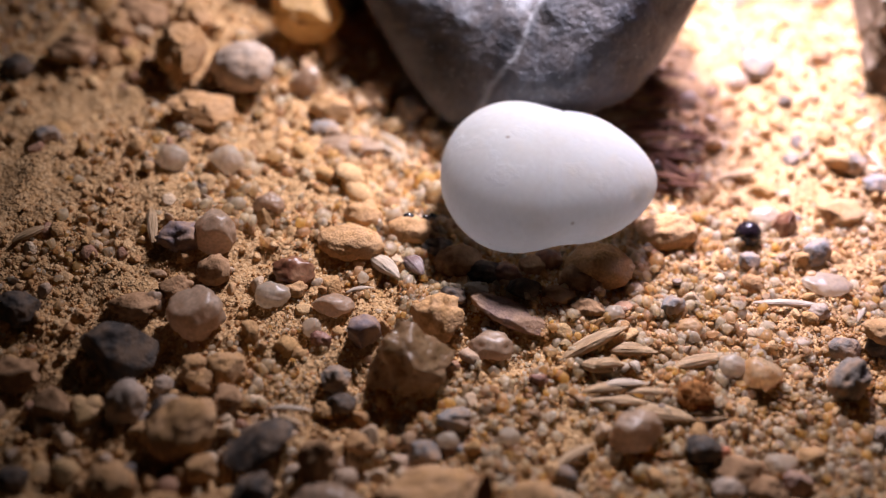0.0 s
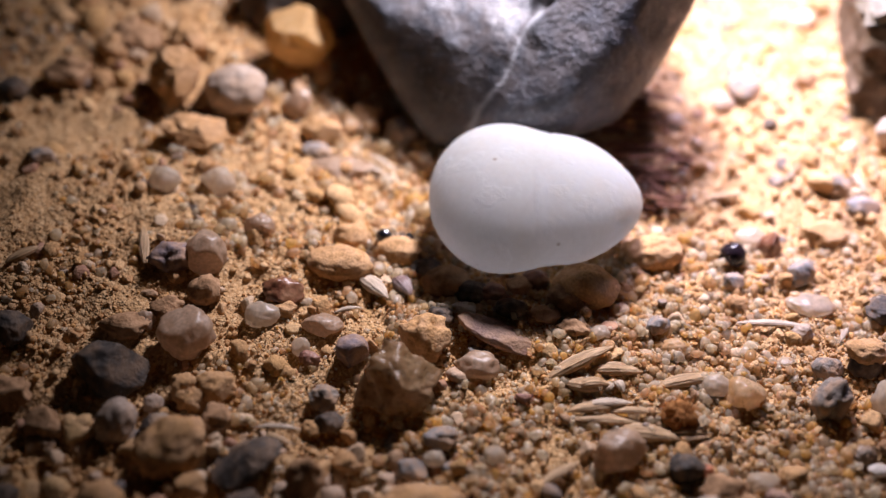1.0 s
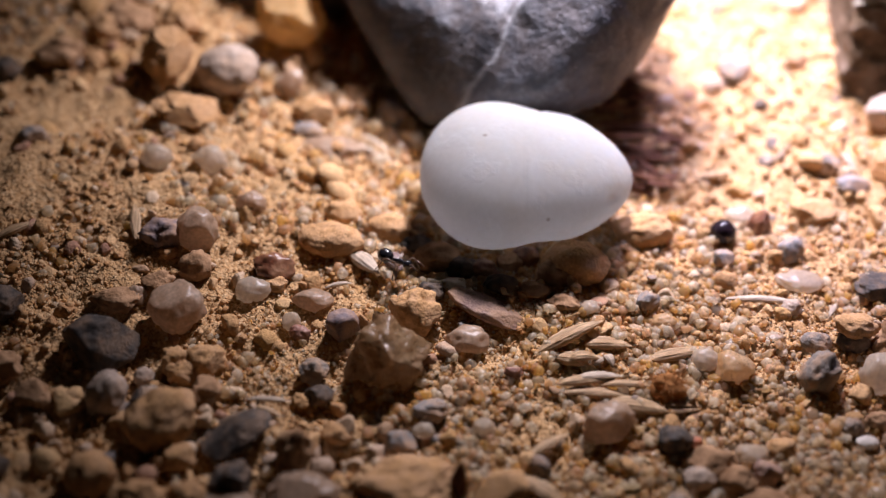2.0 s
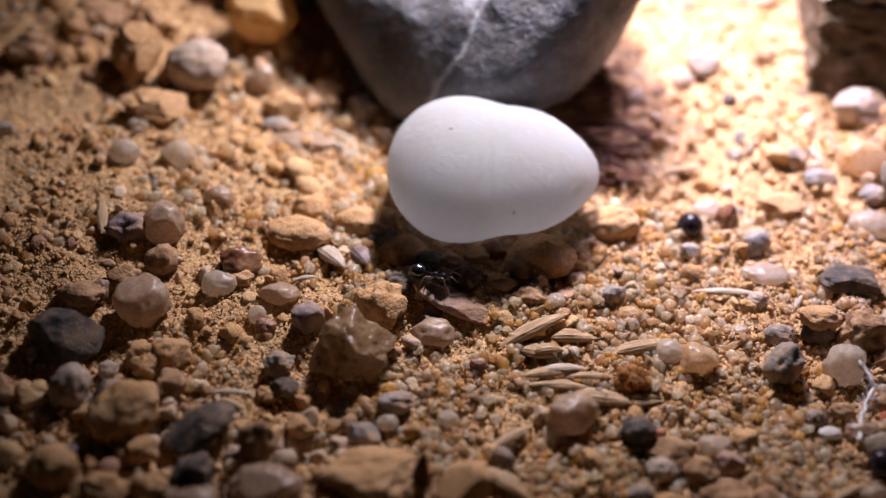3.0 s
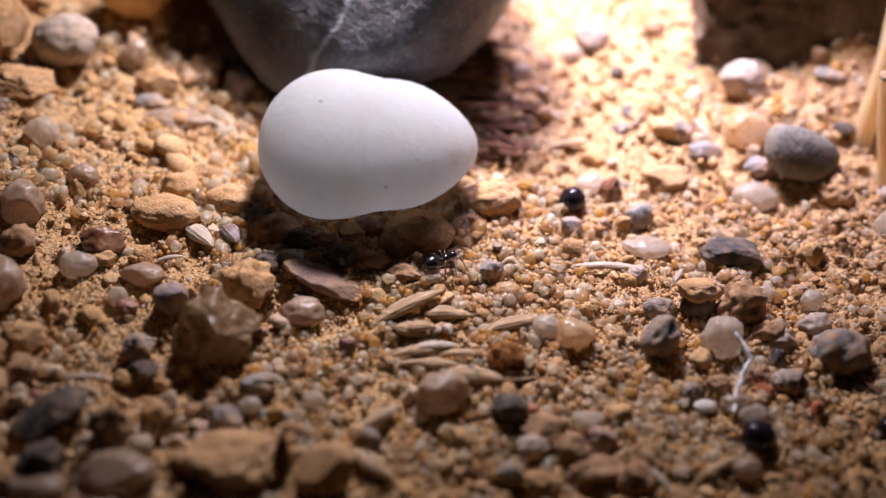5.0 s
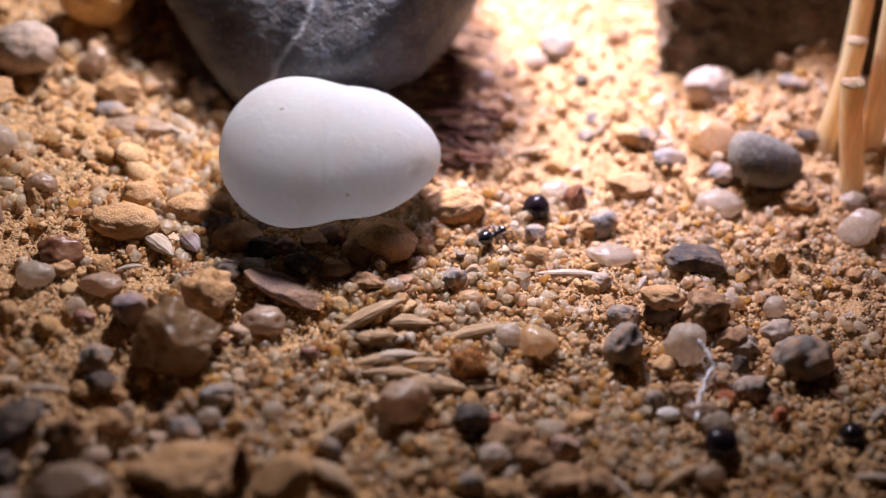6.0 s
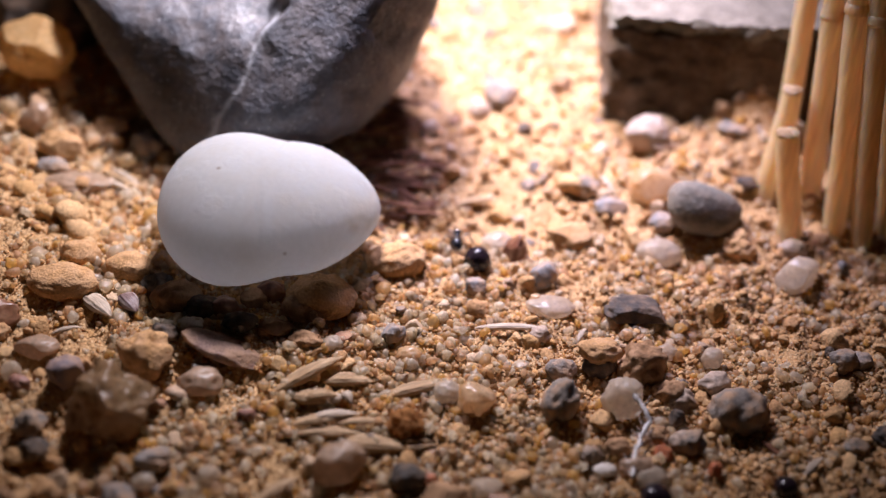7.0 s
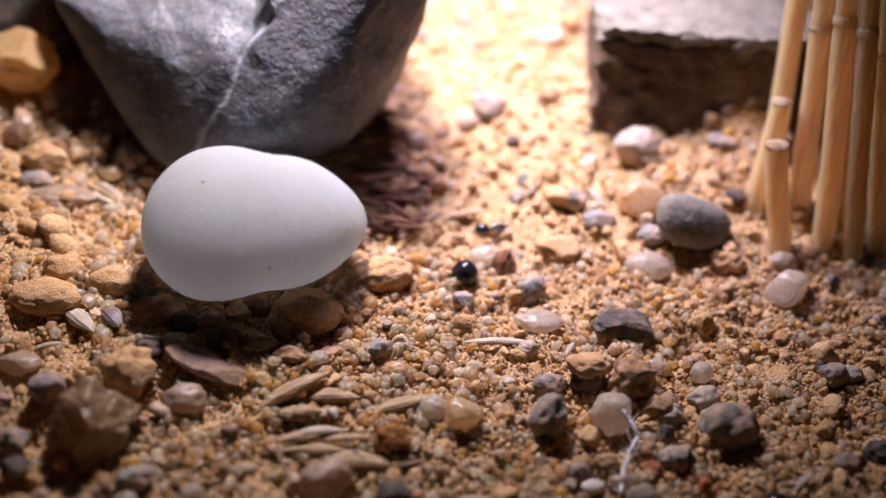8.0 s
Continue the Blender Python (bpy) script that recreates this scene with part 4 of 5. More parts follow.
stone("pebble", "small dark gray chip on the sand", "slate", 43.07, -20.94, -3.46, 0.89, 0.99, 1.31, 0, 0, 207, 3, .14, 4, category="stone")
stone("pebble", "pale pinkish pebble on the sand", "pinkquartz", 38.03, -26.30, -5.19, 2.00, 1.47, 1.26, 0, 0, 208, 1, .11, 4, category="stone")
stone("pebble", "gray mottled pebble on the sand", "gray", 43.56, -24.06, -4.15, 1.57, 1.42, 1.57, 0, 0, 209, 3, .2, 4, category="stone")
stone("pebble", "small gray pebble on the sand", "gray", 33.49, -24.79, -5.11, 1.04, 0.93, 1.04, 0, 0, 210, 2, .2, 4, category="stone")
stone("lump", "crumbly reddish-brown clod on the sand", "brown", 18.36, -29.67, -6.66, 2.87, 2.01, 1.44, 0, 0, 211, 3, .2, 4, category="clod")
stone("stone", "brown stone on the bank", "brown", -60.39, 21.15, 10.88, 3.12, 2.61, 2.67, 0, 0, 212, 3, .2, 4, category="stone")
stone("stone", "dark brown stone on the bank", "brown", -52.59, 28.53, 13.40, 2.85, 2.32, 2.31, 20, 0, 213, 3, .2, 4, category="stone")
stone("stone", "tan stone on the bank", "ochre", -55.87, 26.61, 12.78, 2.28, 2.05, 2.28, 0, 0, 214, 2, .2, 4, category="stone")
stone("stone", "pale tan stone on the bank", "tan", -46.23, 28.53, 13.42, 2.69, 2.60, 3.07, 0, 0, 215, 2, .2, 4, category="stone")
stone("pebble", "small pale gray pebble on the bank", "bluegray", -59.19, 6.28, 6.35, 1.72, 1.39, 1.38, 0, 0, 216, 2, .14, 4, category="stone")
stone("pebble", "dark gray rounded pebble on the sand", "slate", -55.39, -17.25, -1.70, 2.12, 1.91, 2.12, 0, 0, 217, 2, .14, 4, category="stone")
stone("pebble", "dark gray pebble in the shade", "slate", -50.41, -35.21, -8.06, 1.63, 1.47, 1.63, 0, 0, 218, 3, .16, 4, category="stone")
stone("pebble", "pinkish-brown pebble on the sand", "brown", -48.91, -26.88, -5.77, 2.01, 1.68, 1.72, 0, 0, 219, 3, .2, 4, category="stone")
stone("stone", "dull brown stone in the shade", "brown", -53.84, -23.67, -4.82, 2.63, 1.98, 1.76, 0, 0, 220, 2, .2, 4, category="stone")
stone("stone", "dark stone on the bank", "slate", -66.48, 18.29, 9.43, 2.20, 1.81, 1.83, 0, 0, 221, 2, .16, 4, category="stone")
stone("pebble", "rounded gray-tan pebble in the sand", "dun", 17.20, -31.47, -7.22, 1.69, 1.34, 1.30, 0, 0, 222, 1, .14, 4, category="stone")
stone("pebble", "rounded brown pebble in the sand", "brown", 20.86, -31.58, -7.11, 1.97, 1.60, 1.58, 0, 0, 223, 2, .16, 4, category="stone")
stone("pebble", "pinkish-brown pebble in the sand", "pinkbrown", 23.94, -30.48, -6.89, 1.53, 1.33, 1.42, 0, 0, 224, 2, .16, 4, category="stone")
stone("pebble", "gray rounded pebble in the sand", "gray", 14.74, -34.50, -7.99, 1.38, 1.24, 1.38, 0, 0, 225, 2, .14, 4, category="stone")
stone("pebble", "tan rounded pebble in the sand", "tan", 17.68, -35.43, -8.22, 1.92, 1.51, 1.43, 0, 0, 226, 1, .14, 4, category="stone")
stone("pebble", "long brown pebble in the sand", "brown", 23.12, -33.35, -7.89, 2.79, 1.81, 0.95, 0, 0, 227, 3, .14, 4, category="stone")
stone("pebble", "dark reddish-brown pebble in the sand", "brown", 26.64, -34.81, -7.83, 1.99, 1.66, 1.71, 30, 0, 228, 3, .16, 4, category="stone")
stone("pebble", "pale pinkish quartz pebble in the sand", "pinkquartz", 37.33, -33.41, -7.19, 1.39, 1.15, 1.17, 0, 0, 229, 1, .11, 4, category="stone")
stone("pebble", "small pale pinkish quartz pebble", "pinkquartz", 33.63, -24.54, -5.11, 1.12, 0.91, 0.89, 0, 0, 230, 1, .11, 4, category="stone")
stone("pebble", "small flat brown pebble on the sand", "brown", 36.25, -23.98, -4.74, 1.48, 1.15, 1.07, 0, 0, 231, 2, .16, 4, category="stone")
stone("pebble", "flat pale quartz pebble in the sand", "quartz", 22.74, -28.51, -6.49, 1.79, 1.32, 1.15, 0, 0, 232, 2, .12, 4, category="stone")
stone("pebble", "small rounded tan pebble on the sand", "tan", 25.76, -27.75, -6.16, 1.45, 1.25, 1.33, 0, 0, 233, 2, .16, 4, category="stone")
stone("pebble", "translucent gray quartz pebble on the sand", "quartz", 39.23, -27.79, -5.52, 1.74, 1.36, 1.27, 0, 0, 234, 1, .12, 4, category="stone")
stone("pebble", "small gray-tan pebble on the sand", "dun", 42.73, -23.56, -4.25, 1.34, 1.14, 1.19, 0, 0, 235, 2, .14, 4, category="stone")
stone("pebble", "small dull brown pebble on the sand", "brown", 40.67, -22.96, -4.19, 1.20, 1.08, 1.20, 0, 0, 236, 2, .14, 4, category="stone")
stone("pebble", "small dark gray pebble on the sand", "slate", 44.13, -23.96, -4.29, 1.48, 1.20, 1.19, 0, 0, 237, 3, .14, 4, category="stone")
stone("pebble", "small blue-gray pebble in the sand", "bluegray", 65.00, -13.97, -0.60, 1.26, 1.05, 1.07, 0, 0, 238, 2, .12, 4, category="stone")
stone("pebble", "dark gray rounded pebble in the sand", "slate", 64.42, -23.84, -3.10, 1.77, 1.46, 1.48, 0, 0, 239, 2, .14, 4, category="stone")
stone("pebble", "gray rounded pebble in the sand", "gray", 60.66, -24.78, -3.69, 1.35, 1.14, 1.17, 0, 0, 240, 2, .14, 4, category="stone")
stone("pebble", "small dark chip of stone", "slate", 61.79, -12.65, -0.50, 0.70, 0.71, 0.89, 0, 0, 241, 2, .14, 4, category="stone")
stone("pebble", "small orange-tan pebble on the sand", "ochre", 63.06, -11.41, -0.06, 1.15, 0.95, 0.96, 0, 0, 242, 1, .12, 4, category="stone")
stone("pebble", "pale gray-tan pebble beside the reeds", "dun", 62.09, 3.29, 3.59, 1.75, 1.32, 1.19, 0, 0, 243, 2, .12, 4, category="stone")
stone("pebble", "small orange-red pebble on the sand", "coral", 45.59, -26.95, -5.04, 0.80, 0.88, 1.15, 0, 0, 244, 2, .14, 4, category="stone")
stone("pebble", "small translucent gray pebble on the sand", "quartz", 43.63, -12.24, -1.20, 1.26, 1.05, 1.07, 0, 0, 245, 1, .12, 4, category="stone")
stone("pebble", "small pale round pebble on the sand", "pinkquartz", -41.84, -14.46, -1.47, 1.17, 1.06, 1.17, 0, 0, 246, 1, .11, 4, category="stone")
stone("lump", "crumbly tan lump of sand", "tan", -35.89, -21.86, -4.31, 1.72, 1.44, 1.48, 0, 0, 247, 1, .2, 4, category="clod")
stone("lump", "crumbly pale tan lump of sand", "tan", -32.69, -21.78, -4.17, 2.13, 1.76, 1.78, 20, 0, 248, 1, .2, 4, category="clod")
stone("pebble", "small rounded gray-tan pebble on the sand", "dun", -38.83, -23.75, -5.22, 1.11, 0.98, 1.05, 0, 0, 249, 1, .12, 4, category="stone")
stone("pebble", "rounded tan pebble in the shade", "tan", -33.18, -32.90, -7.54, 1.71, 1.41, 1.43, 0, 0, 250, 2, .16, 4, category="stone")
stone("pebble", "smooth pale pinkish pebble on the sand", "pinkquartz", -27.61, -37.25, -8.85, 2.68, 1.81, 1.14, 0, 0, 251, 1, .11, 4, category="stone")
stone("pebble", "rounded orange-tan pebble on the sand", "ochre", -31.41, -36.68, -8.57, 1.67, 1.38, 1.40, 0, 0, 252, 1, .14, 4, category="stone")
stone("pebble", "rounded ochre pebble beside a stone", "ochre", -18.44, -28.98, -6.59, 1.65, 1.28, 1.19, 0, 0, 253, 1, .14, 4, category="stone")
stone("pebble", "small dun pebble in the sand", "dun", 30.06, -9.61, -1.14, 1.27, 1.08, 1.14, 0, 0, 254, 2, .14, 4, category="stone")
stone("pebble", "small amber-stained quartz pebble on the sand", "yellow", 15.54, -12.29, -2.17, 1.42, 1.06, 0.93, 0, 0, 255, 1, .11, 4, category="stone")
# brown stones under the white pebble; their dark colours also deepen its shadow
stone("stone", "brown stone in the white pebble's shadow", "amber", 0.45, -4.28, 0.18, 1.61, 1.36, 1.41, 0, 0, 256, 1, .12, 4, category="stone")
stone("stone", "dark-toned brown stone that deepens the white pebble's shadow", "brown", 4.26, -7.06, -0.26, 2.96, 2.13, 1.78, 20, 15, 257, 1, .12, 4, category="stone")
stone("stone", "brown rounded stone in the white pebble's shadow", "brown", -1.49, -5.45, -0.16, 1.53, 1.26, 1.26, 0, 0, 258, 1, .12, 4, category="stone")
stone("stone", "dark-toned brown stone that deepens the white pebble's shadow", "amber", -4.57, -7.04, -0.32, 2.04, 1.54, 1.38, 0, 0, 259, 1, .14, 4, category="stone")
stone("stone", "dark-toned gray stone that deepens the white pebble's shadow", "slate", -2.55, -10.10, -0.19, 2.00, 1.48, 1.29, 0, 0, 260, 2, .14, 4, category="stone")
stone("stone", "dark-toned brown stone that deepens the white pebble's shadow", "brown", -9.57, -5.79, 0.06, 2.98, 2.18, 1.86, 0, 0, 261, 1, .12, 4, category="stone")
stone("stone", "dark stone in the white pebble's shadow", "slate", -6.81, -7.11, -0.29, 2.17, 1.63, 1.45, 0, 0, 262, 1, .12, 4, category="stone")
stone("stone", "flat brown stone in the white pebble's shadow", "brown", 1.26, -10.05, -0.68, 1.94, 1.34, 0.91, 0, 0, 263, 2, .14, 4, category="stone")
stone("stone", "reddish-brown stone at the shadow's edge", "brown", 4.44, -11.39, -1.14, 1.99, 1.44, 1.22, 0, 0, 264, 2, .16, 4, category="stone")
stone("pebble", "pale quartz pebble at the shadow's edge", "quartz", 7.47, -11.55, -1.56, 1.15, 0.98, 1.03, 0, 0, 265, 1, .11, 4, category="stone")


# ---- makers of small things ----
def thread(points):
    """A loose white fibre with hairs."""
    hub = empty("fibre", at(*points[0]))
    o = Vector(points[0])
    pts = []
    for a, b in zip(points, points[1:]):
        for k in range(6):
            u = k / 6
            p = Vector(a).lerp(Vector(b), u)
            pts.append(p - o + Vector((noise.noise(p * 1.1), noise.noise(p * 1.1 + Vector((7, 0, 0))), 0)) * 0.35)
    pts.append(Vector(points[-1]) - o)
    part("strand", swept(pts, [0.33 * (0.6 + 0.5 * abs(noise.noise((i * 0.4, 0, 0)))) for i in range(len(pts))], 6), M["fibre"], hub)
    rnd = random.Random(5)
    for _ in range(60):
        i = rnd.randrange(1, len(pts) - 1)
        d = Vector((rnd.gauss(0, 1), rnd.gauss(0, 1), rnd.uniform(-0.2, 0.7))).normalized() * rnd.uniform(0.5, 1.5)
        along = (pts[i + 1] - pts[i]).normalized() * rnd.uniform(-1.2, 1.2)
        part("hair", swept([pts[i], pts[i] + d * 0.5 + along * 0.4, pts[i] + d + along], [0.03, 0.025, 0.012], 4), M["fibre"], hub)
    tagged(hub, "thin frayed white fibre lying over the pebbles", "fibre")


def fuzz(x, y, z, r):
    hub = empty("fuzzy_seed", at(x, y, z))
    part("core", lump(77, (r * 0.92, r * 0.84, r * 0.80), 4, 0.22, fine=0.10), M["fuzz"], hub)
    rnd = random.Random(9)
    for _ in range(300):
        d = Vector((rnd.gauss(0, 1), rnd.gauss(0, 1), rnd.gauss(0.2, 0.8))).normalized()
        e = (d + Vector((rnd.gauss(0, 0.4), rnd.gauss(0, 0.4), rnd.gauss(0, 0.4)))).normalized()
        a = d * r * 0.62
        b = a + (d + e) * 0.5 * r * 0.26
        part("hair", swept([a, b, b + e * r * rnd.uniform(0.06, 0.22)], [0.034, 0.028, 0.014], 3), M["fuzz"], hub)
    tagged(hub, "fuzzy rust-brown seed head among husks", "seed head")


def seed_ball(label, x, y, z, rx, rz):
    ob = part("seed", lump(int(x * 10) % 97, (rx, rx * 0.95, rz), 4, 0.05, fine=0.004), M["seed"])
    ob.matrix_world = at(x, y, z)
    tagged(ob, label, "seed", "black seeds")


def disc_stone(x, y, z, r):
    """A flat rounded stone set on edge in the sand, blunt above and narrow below."""
    bm = bmesh.new()
    bmesh.ops.create_icosphere(bm, subdivisions=5, radius=1.0)
    for v in bm.verts:
        d = v.co.normalized()
        u, w = d.x, d.z
        flat = (abs(u) ** 2.6 + abs(w) ** 2.6 + abs(d.y) ** 2.2) ** (-1 / 2.5)
        p = Vector((u * r * 1.08 * flat, d.y * r * 0.50 * flat, w * r * 0.66 * flat))
        p.x *= 1.0 + 0.13 * w
        p *= 1 + 0.03 * noise.noise(d * 1.7 + Vector((3, 1, 4))) + 0.006 * noise.noise(d * 9)
        v.co = p
    ob = part("stone", bm, M["flat"])
    ob.matrix_world = at(x, y, z, -30, 20, 8)
    tagged(ob, "smooth flat gray oval stone leaning in the sand", "stone")


def smoky_stone(x, y, z, rx, rz):
    """A broken piece of smoky quartz: a leaning wedge with flat faces."""
    bm = bmesh.new()
    bmesh.ops.create_icosphere(bm, subdivisions=5, radius=1.3)
    faces = [((-0.55, -0.80, 0.22), 0.62), ((0.55, -0.82, -0.10), 0.66), ((0.62, -0.10, 0.78), 0.62), ((-0.95, 0.1, 0.12), 0.78), ((0.95, 0.2, -0.2), 0.84), ((-0.25, -0.35, 0.90), 0.86), ((0, 1, 0.2), 0.7), ((0.1, -0.6, -0.8), 0.86)]
    for v in bm.verts:
        q = v.co.copy()
        for n, d in faces:
            n = Vector(n).normalized()
            over = q.dot(n) - d
            if over > 0:
                q -= n * over * 0.98
        v.co = q * (1 + 0.20 * noise.noise(q * 1.9) + 0.10 * noise.noise(q * 4.6) + 0.045 * noise.noise(q * 11))
    for i, r in ((0, rx), (1, rx * 0.85), (2, rz)):
        lo, hi = min(v.co[i] for v in bm.verts), max(v.co[i] for v in bm.verts)
        for v in bm.verts:
            v.co[i] = (2 * (v.co[i] - lo) / (hi - lo) - 1) * r
    ob = part("stone", bm, M["smoky"])
    ob.matrix_world = at(x, y, z, 0, 8, -12)
    tagged(ob, "large smoky-brown translucent quartz stone with broken faces", "stone")


# ---- husks, straws and flakes ----
husk((1.45, -17.57, -3.58), (8.57, -14.21, -1.18), 1.57, "husk", "seed_husk", "dry tan grass seed husk propped on the sand", seed=1)
husk((6.39, -16.14, -3.08), (11.75, -16.07, -2.98), 1.57, "husk", "seed_husk", "pale split grass seed husk", seed=2)
husk((12.92, -17.69, -3.73), (19.77, -16.07, -2.89), 1.44, "husk", "seed_husk", "dry tan grass seed husk lying on sand", seed=3)
husk((3.47, -21.52, -4.46), (9.21, -20.87, -3.98), 1.14, "husk", "seed_husk", "ribbed brown grass seed husk", seed=4)
husk((7.77, -21.48, -4.25), (13.55, -21.24, -4.18), 0.82, "husk", "seed_husk", "slim brown grass seed husk", seed=5)
husk((3.90, -22.35, -4.88), (11.18, -22.30, -4.87), 1.20, "husk", "seed_husk", "pale tan grass seed husk", seed=6)
husk((8.42, -23.41, -5.17), (15.04, -24.07, -5.15), 1.87, "husk", "seed_husk", "broad ribbed tan grass seed husk", seed=7)
husk((14.28, -23.30, -4.94), (18.46, -23.02, -5.07), 0.69, "husk", "seed_husk", "thin awn of a grass seed", seed=8)
husk((13.65, -24.24, -5.60), (18.32, -23.37, -5.16), 0.69, "husk", "seed_husk", "thin awn of a grass seed", seed=9)
husk((3.29, -17.80, -3.75), (7.05, -18.63, -3.88), 1.68, "husk", "seed_husk", "curled broken piece of seed husk", seed=10)
husk((7.33, -18.89, -3.75), (8.75, -17.79, -3.45), 1.03, "palehusk", "seed_husk", "small curled flake of husk", seed=11)
husk((22.75, -8.43, -1.12), (31.44, -8.76, -0.79), 0.83, "palehusk", "seed_husk", "slender pale pointed seed on the sand", seed=12)
husk((34.01, -10.55, -1.35), (35.28, -8.51, -0.73), 0.55, "palehusk", "straw", "short pale bit of straw", seed=13)
husk((-19.54, -5.84, 0.16), (-16.09, -9.14, -0.27), 1.90, "palehusk", "seed_husk", "pale ribbed seed husk like a shell", seed=14)
husk((-15.68, -5.44, 0.15), (-13.59, -8.24, -0.24), 1.9, "plumhusk", "seed_husk", "plum-brown ribbed seed husk with pale stripes", seed=15)
husk((-21.86, -11.32, -1.18), (-18.83, -10.38, -0.89), 0.53, "palehusk", "straw", "thin pale bit of straw", seed=16)
husk((0.12, -30.51, -7.09), (4.60, -27.29, -6.12), 1.04, "husk", "seed_husk", "dry tan grass seed husk", seed=17)
husk((0.17, -32.73, -7.69), (4.18, -35.46, -8.42), 1.77, "husk", "seed_husk", "broad pale grass seed husk", seed=18)
husk((-28.21, -25.81, -5.62), (-23.41, -25.78, -5.51), 0.62, "palehusk", "straw", "pale pinkish bit of straw", seed=19)
husk((-27.52, -26.24, -5.94), (-23.84, -27.52, -6.28), 0.74, "husk", "straw", "brown broken bit of straw", seed=20)
husk((-4.80, -29.16, -6.82), (-1.47, -28.94, -6.76), 0.49, "palehusk", "straw", "thin pale bit of straw", seed=21)
husk((-21.58, 15.64, 4.58), (-15.85, 13.03, 3.01), 0.87, "husk", "straw", "long dry straw on the sand bank", seed=22)
husk((-20.74, 15.93, 4.89), (-16.52, 13.87, 3.44), 0.64, "palehusk", "straw", "thin pale straw on the sand bank", seed=23)
husk((-44.63, -3.04, 3.29), (-43.21, -8.31, 1.03), 1.04, "husk", "straw", "short tan straw in the sand", seed=24)
husk((51.05, -23.37, -3.86), (53.71, -27.19, -4.76), 0.74, "twig", "twig", "thin brown twig on the sand", seed=25)
husk((54.29, -27.82, -5.00), (56.73, -26.25, -3.65), 0.80, "palehusk", "straw", "pale split straw on the sand", seed=26)
husk((53.65, -26.41, -4.55), (55.52, -27.80, -4.83), 0.61, "husk", "straw", "short brown straw on the sand", seed=27)
husk((51.03, -33.56, -6.71), (56.54, -34.26, -6.62), 0.88, "palehusk", "seed_husk", "pale husk on the dark sand", seed=28)
husk((30.05, -31.73, -7.26), (32.68, -34.48, -7.88), 0.64, "husk", "straw", "thin dry straw on the sand", seed=29)
husk((32.71, -34.25, -7.81), (37.13, -32.03, -6.79), 0.75, "husk", "straw", "dry tan straw on the sand", seed=30)
husk((-0.21, -32.24, -7.65), (3.26, -34.84, -8.36), 1.24, "husk", "seed_husk", "broad dry husk on the sand", seed=31)
husk((11.98, 16.27, 5.19), (18.67, 14.39, 4.67), 1.55, "twig", "bark_flake", "reddish-brown bark flake in the rock's shade", seed=32)
husk((13.88, 13.37, 3.96), (20.67, 15.94, 5.67), 1.39, "twig", "bark_flake", "reddish-brown bark flake in the rock's shade", seed=33)
husk((15.29, 10.30, 2.61), (20.36, 12.35, 3.78), 1.22, "twig", "bark_flake", "reddish-brown bark flake in the rock's shade", seed=34)
husk((17.40, 18.90, 6.75), (22.13, 15.82, 5.32), 1.26, "twig", "bark_flake", "reddish-brown bark flake by the rock", seed=35)
husk((11.87, 10.75, 2.65), (17.36, 8.32, 2.22), 1.21, "twig", "bark_flake", "reddish-brown bark flake in the rock's shade", seed=36)
husk((12.60, 18.66, 6.38), (18.23, 19.42, 7.00), 1.11, "twig", "bark_flake", "dark bark flake in the rock's shade", seed=37)
husk((21.59, 11.74, 3.38), (27.42, 12.96, 4.09), 1.07, "husk", "straw", "tan straw in the bright light", seed=38)
husk((39.91, 14.22, 7.37), (41.56, 10.62, 5.97), 0.70, "palehusk", "straw", "pale bit of straw in the light", seed=39)
husk((-32.50, 22.79, 9.12), (-29.15, 20.62, 7.84), 1.63, "palehusk", "seed_husk", "pale husk on the sand bank", seed=40)
husk((-58.40, -9.36, 1.34), (-54.79, -6.88, 2.27), 1.09, "husk", "straw", "tan straw on the sand bank", seed=41)
husk((-22.61, 14.72, 4.41), (-17.12, 12.65, 3.10), 0.70, "palehusk", "straw", "thin pale straw on the bank", seed=42)


husk((4.30, -18.60, -3.70), (8.30, -18.30, -3.30), 1.15, "husk", "seed_husk", "curled broken piece of seed husk", bend=0.6, seed=50)
husk((8.60, -17.60, -3.30), (9.50, -19.30, -3.50), 0.95, "palehusk", "seed_husk", "small curled flake of husk", bend=0.4, seed=51)
husk((5.20, -20.95, -4.05), (10.40, -20.55, -3.70), 0.95, "palehusk", "seed_husk", "pale ribbed grass seed husk", seed=52)
husk((27.90, -33.20, -7.60), (30.10, -36.30, -8.50), 0.60, "palehusk", "straw", "thin pale straw on the sand", seed=53)
husk((35.40, -13.00, -1.60), (36.40, -10.40, -0.90), 0.70, "palehusk", "straw", "short pale bit of straw", seed=54)


# a heap of dry reddish needles in the shade at the rock's foot
heap = random.Random(41)
for k in range(46):
    y = heap.uniform(8.0, 27.0)
    x = heap.uniform(10.0, 18.5 if y < 16 else 16.0)
    turn = heap.gauss(0.1, 0.28) if y > 14 else heap.gauss(-0.45, 0.3)
    half = heap.uniform(2.0, 4.4)
    rise = heap.uniform(-0.16, 0.22)
    dx, dy = math.cos(turn) * half, math.sin(turn) * half
    low = max(lie(x - dx, y - dy), lie(x, y), lie(x + dx, y + dy) - 0.5)
    husk((x - dx, y - dy, low + 0.4 - half * rise + 0.04 * k), (x + dx, y + dy, low + 0.4 + half * rise + 0.04 * k), heap.uniform(0.40, 0.80),
         "twig" if heap.random() < 0.72 else "redhusk", "dry_needle", "dry reddish-brown needle heaped in the rock's shade", bend=heap.uniform(0.0, 0.15), seed=200 + k, group="dry needles by the rock")


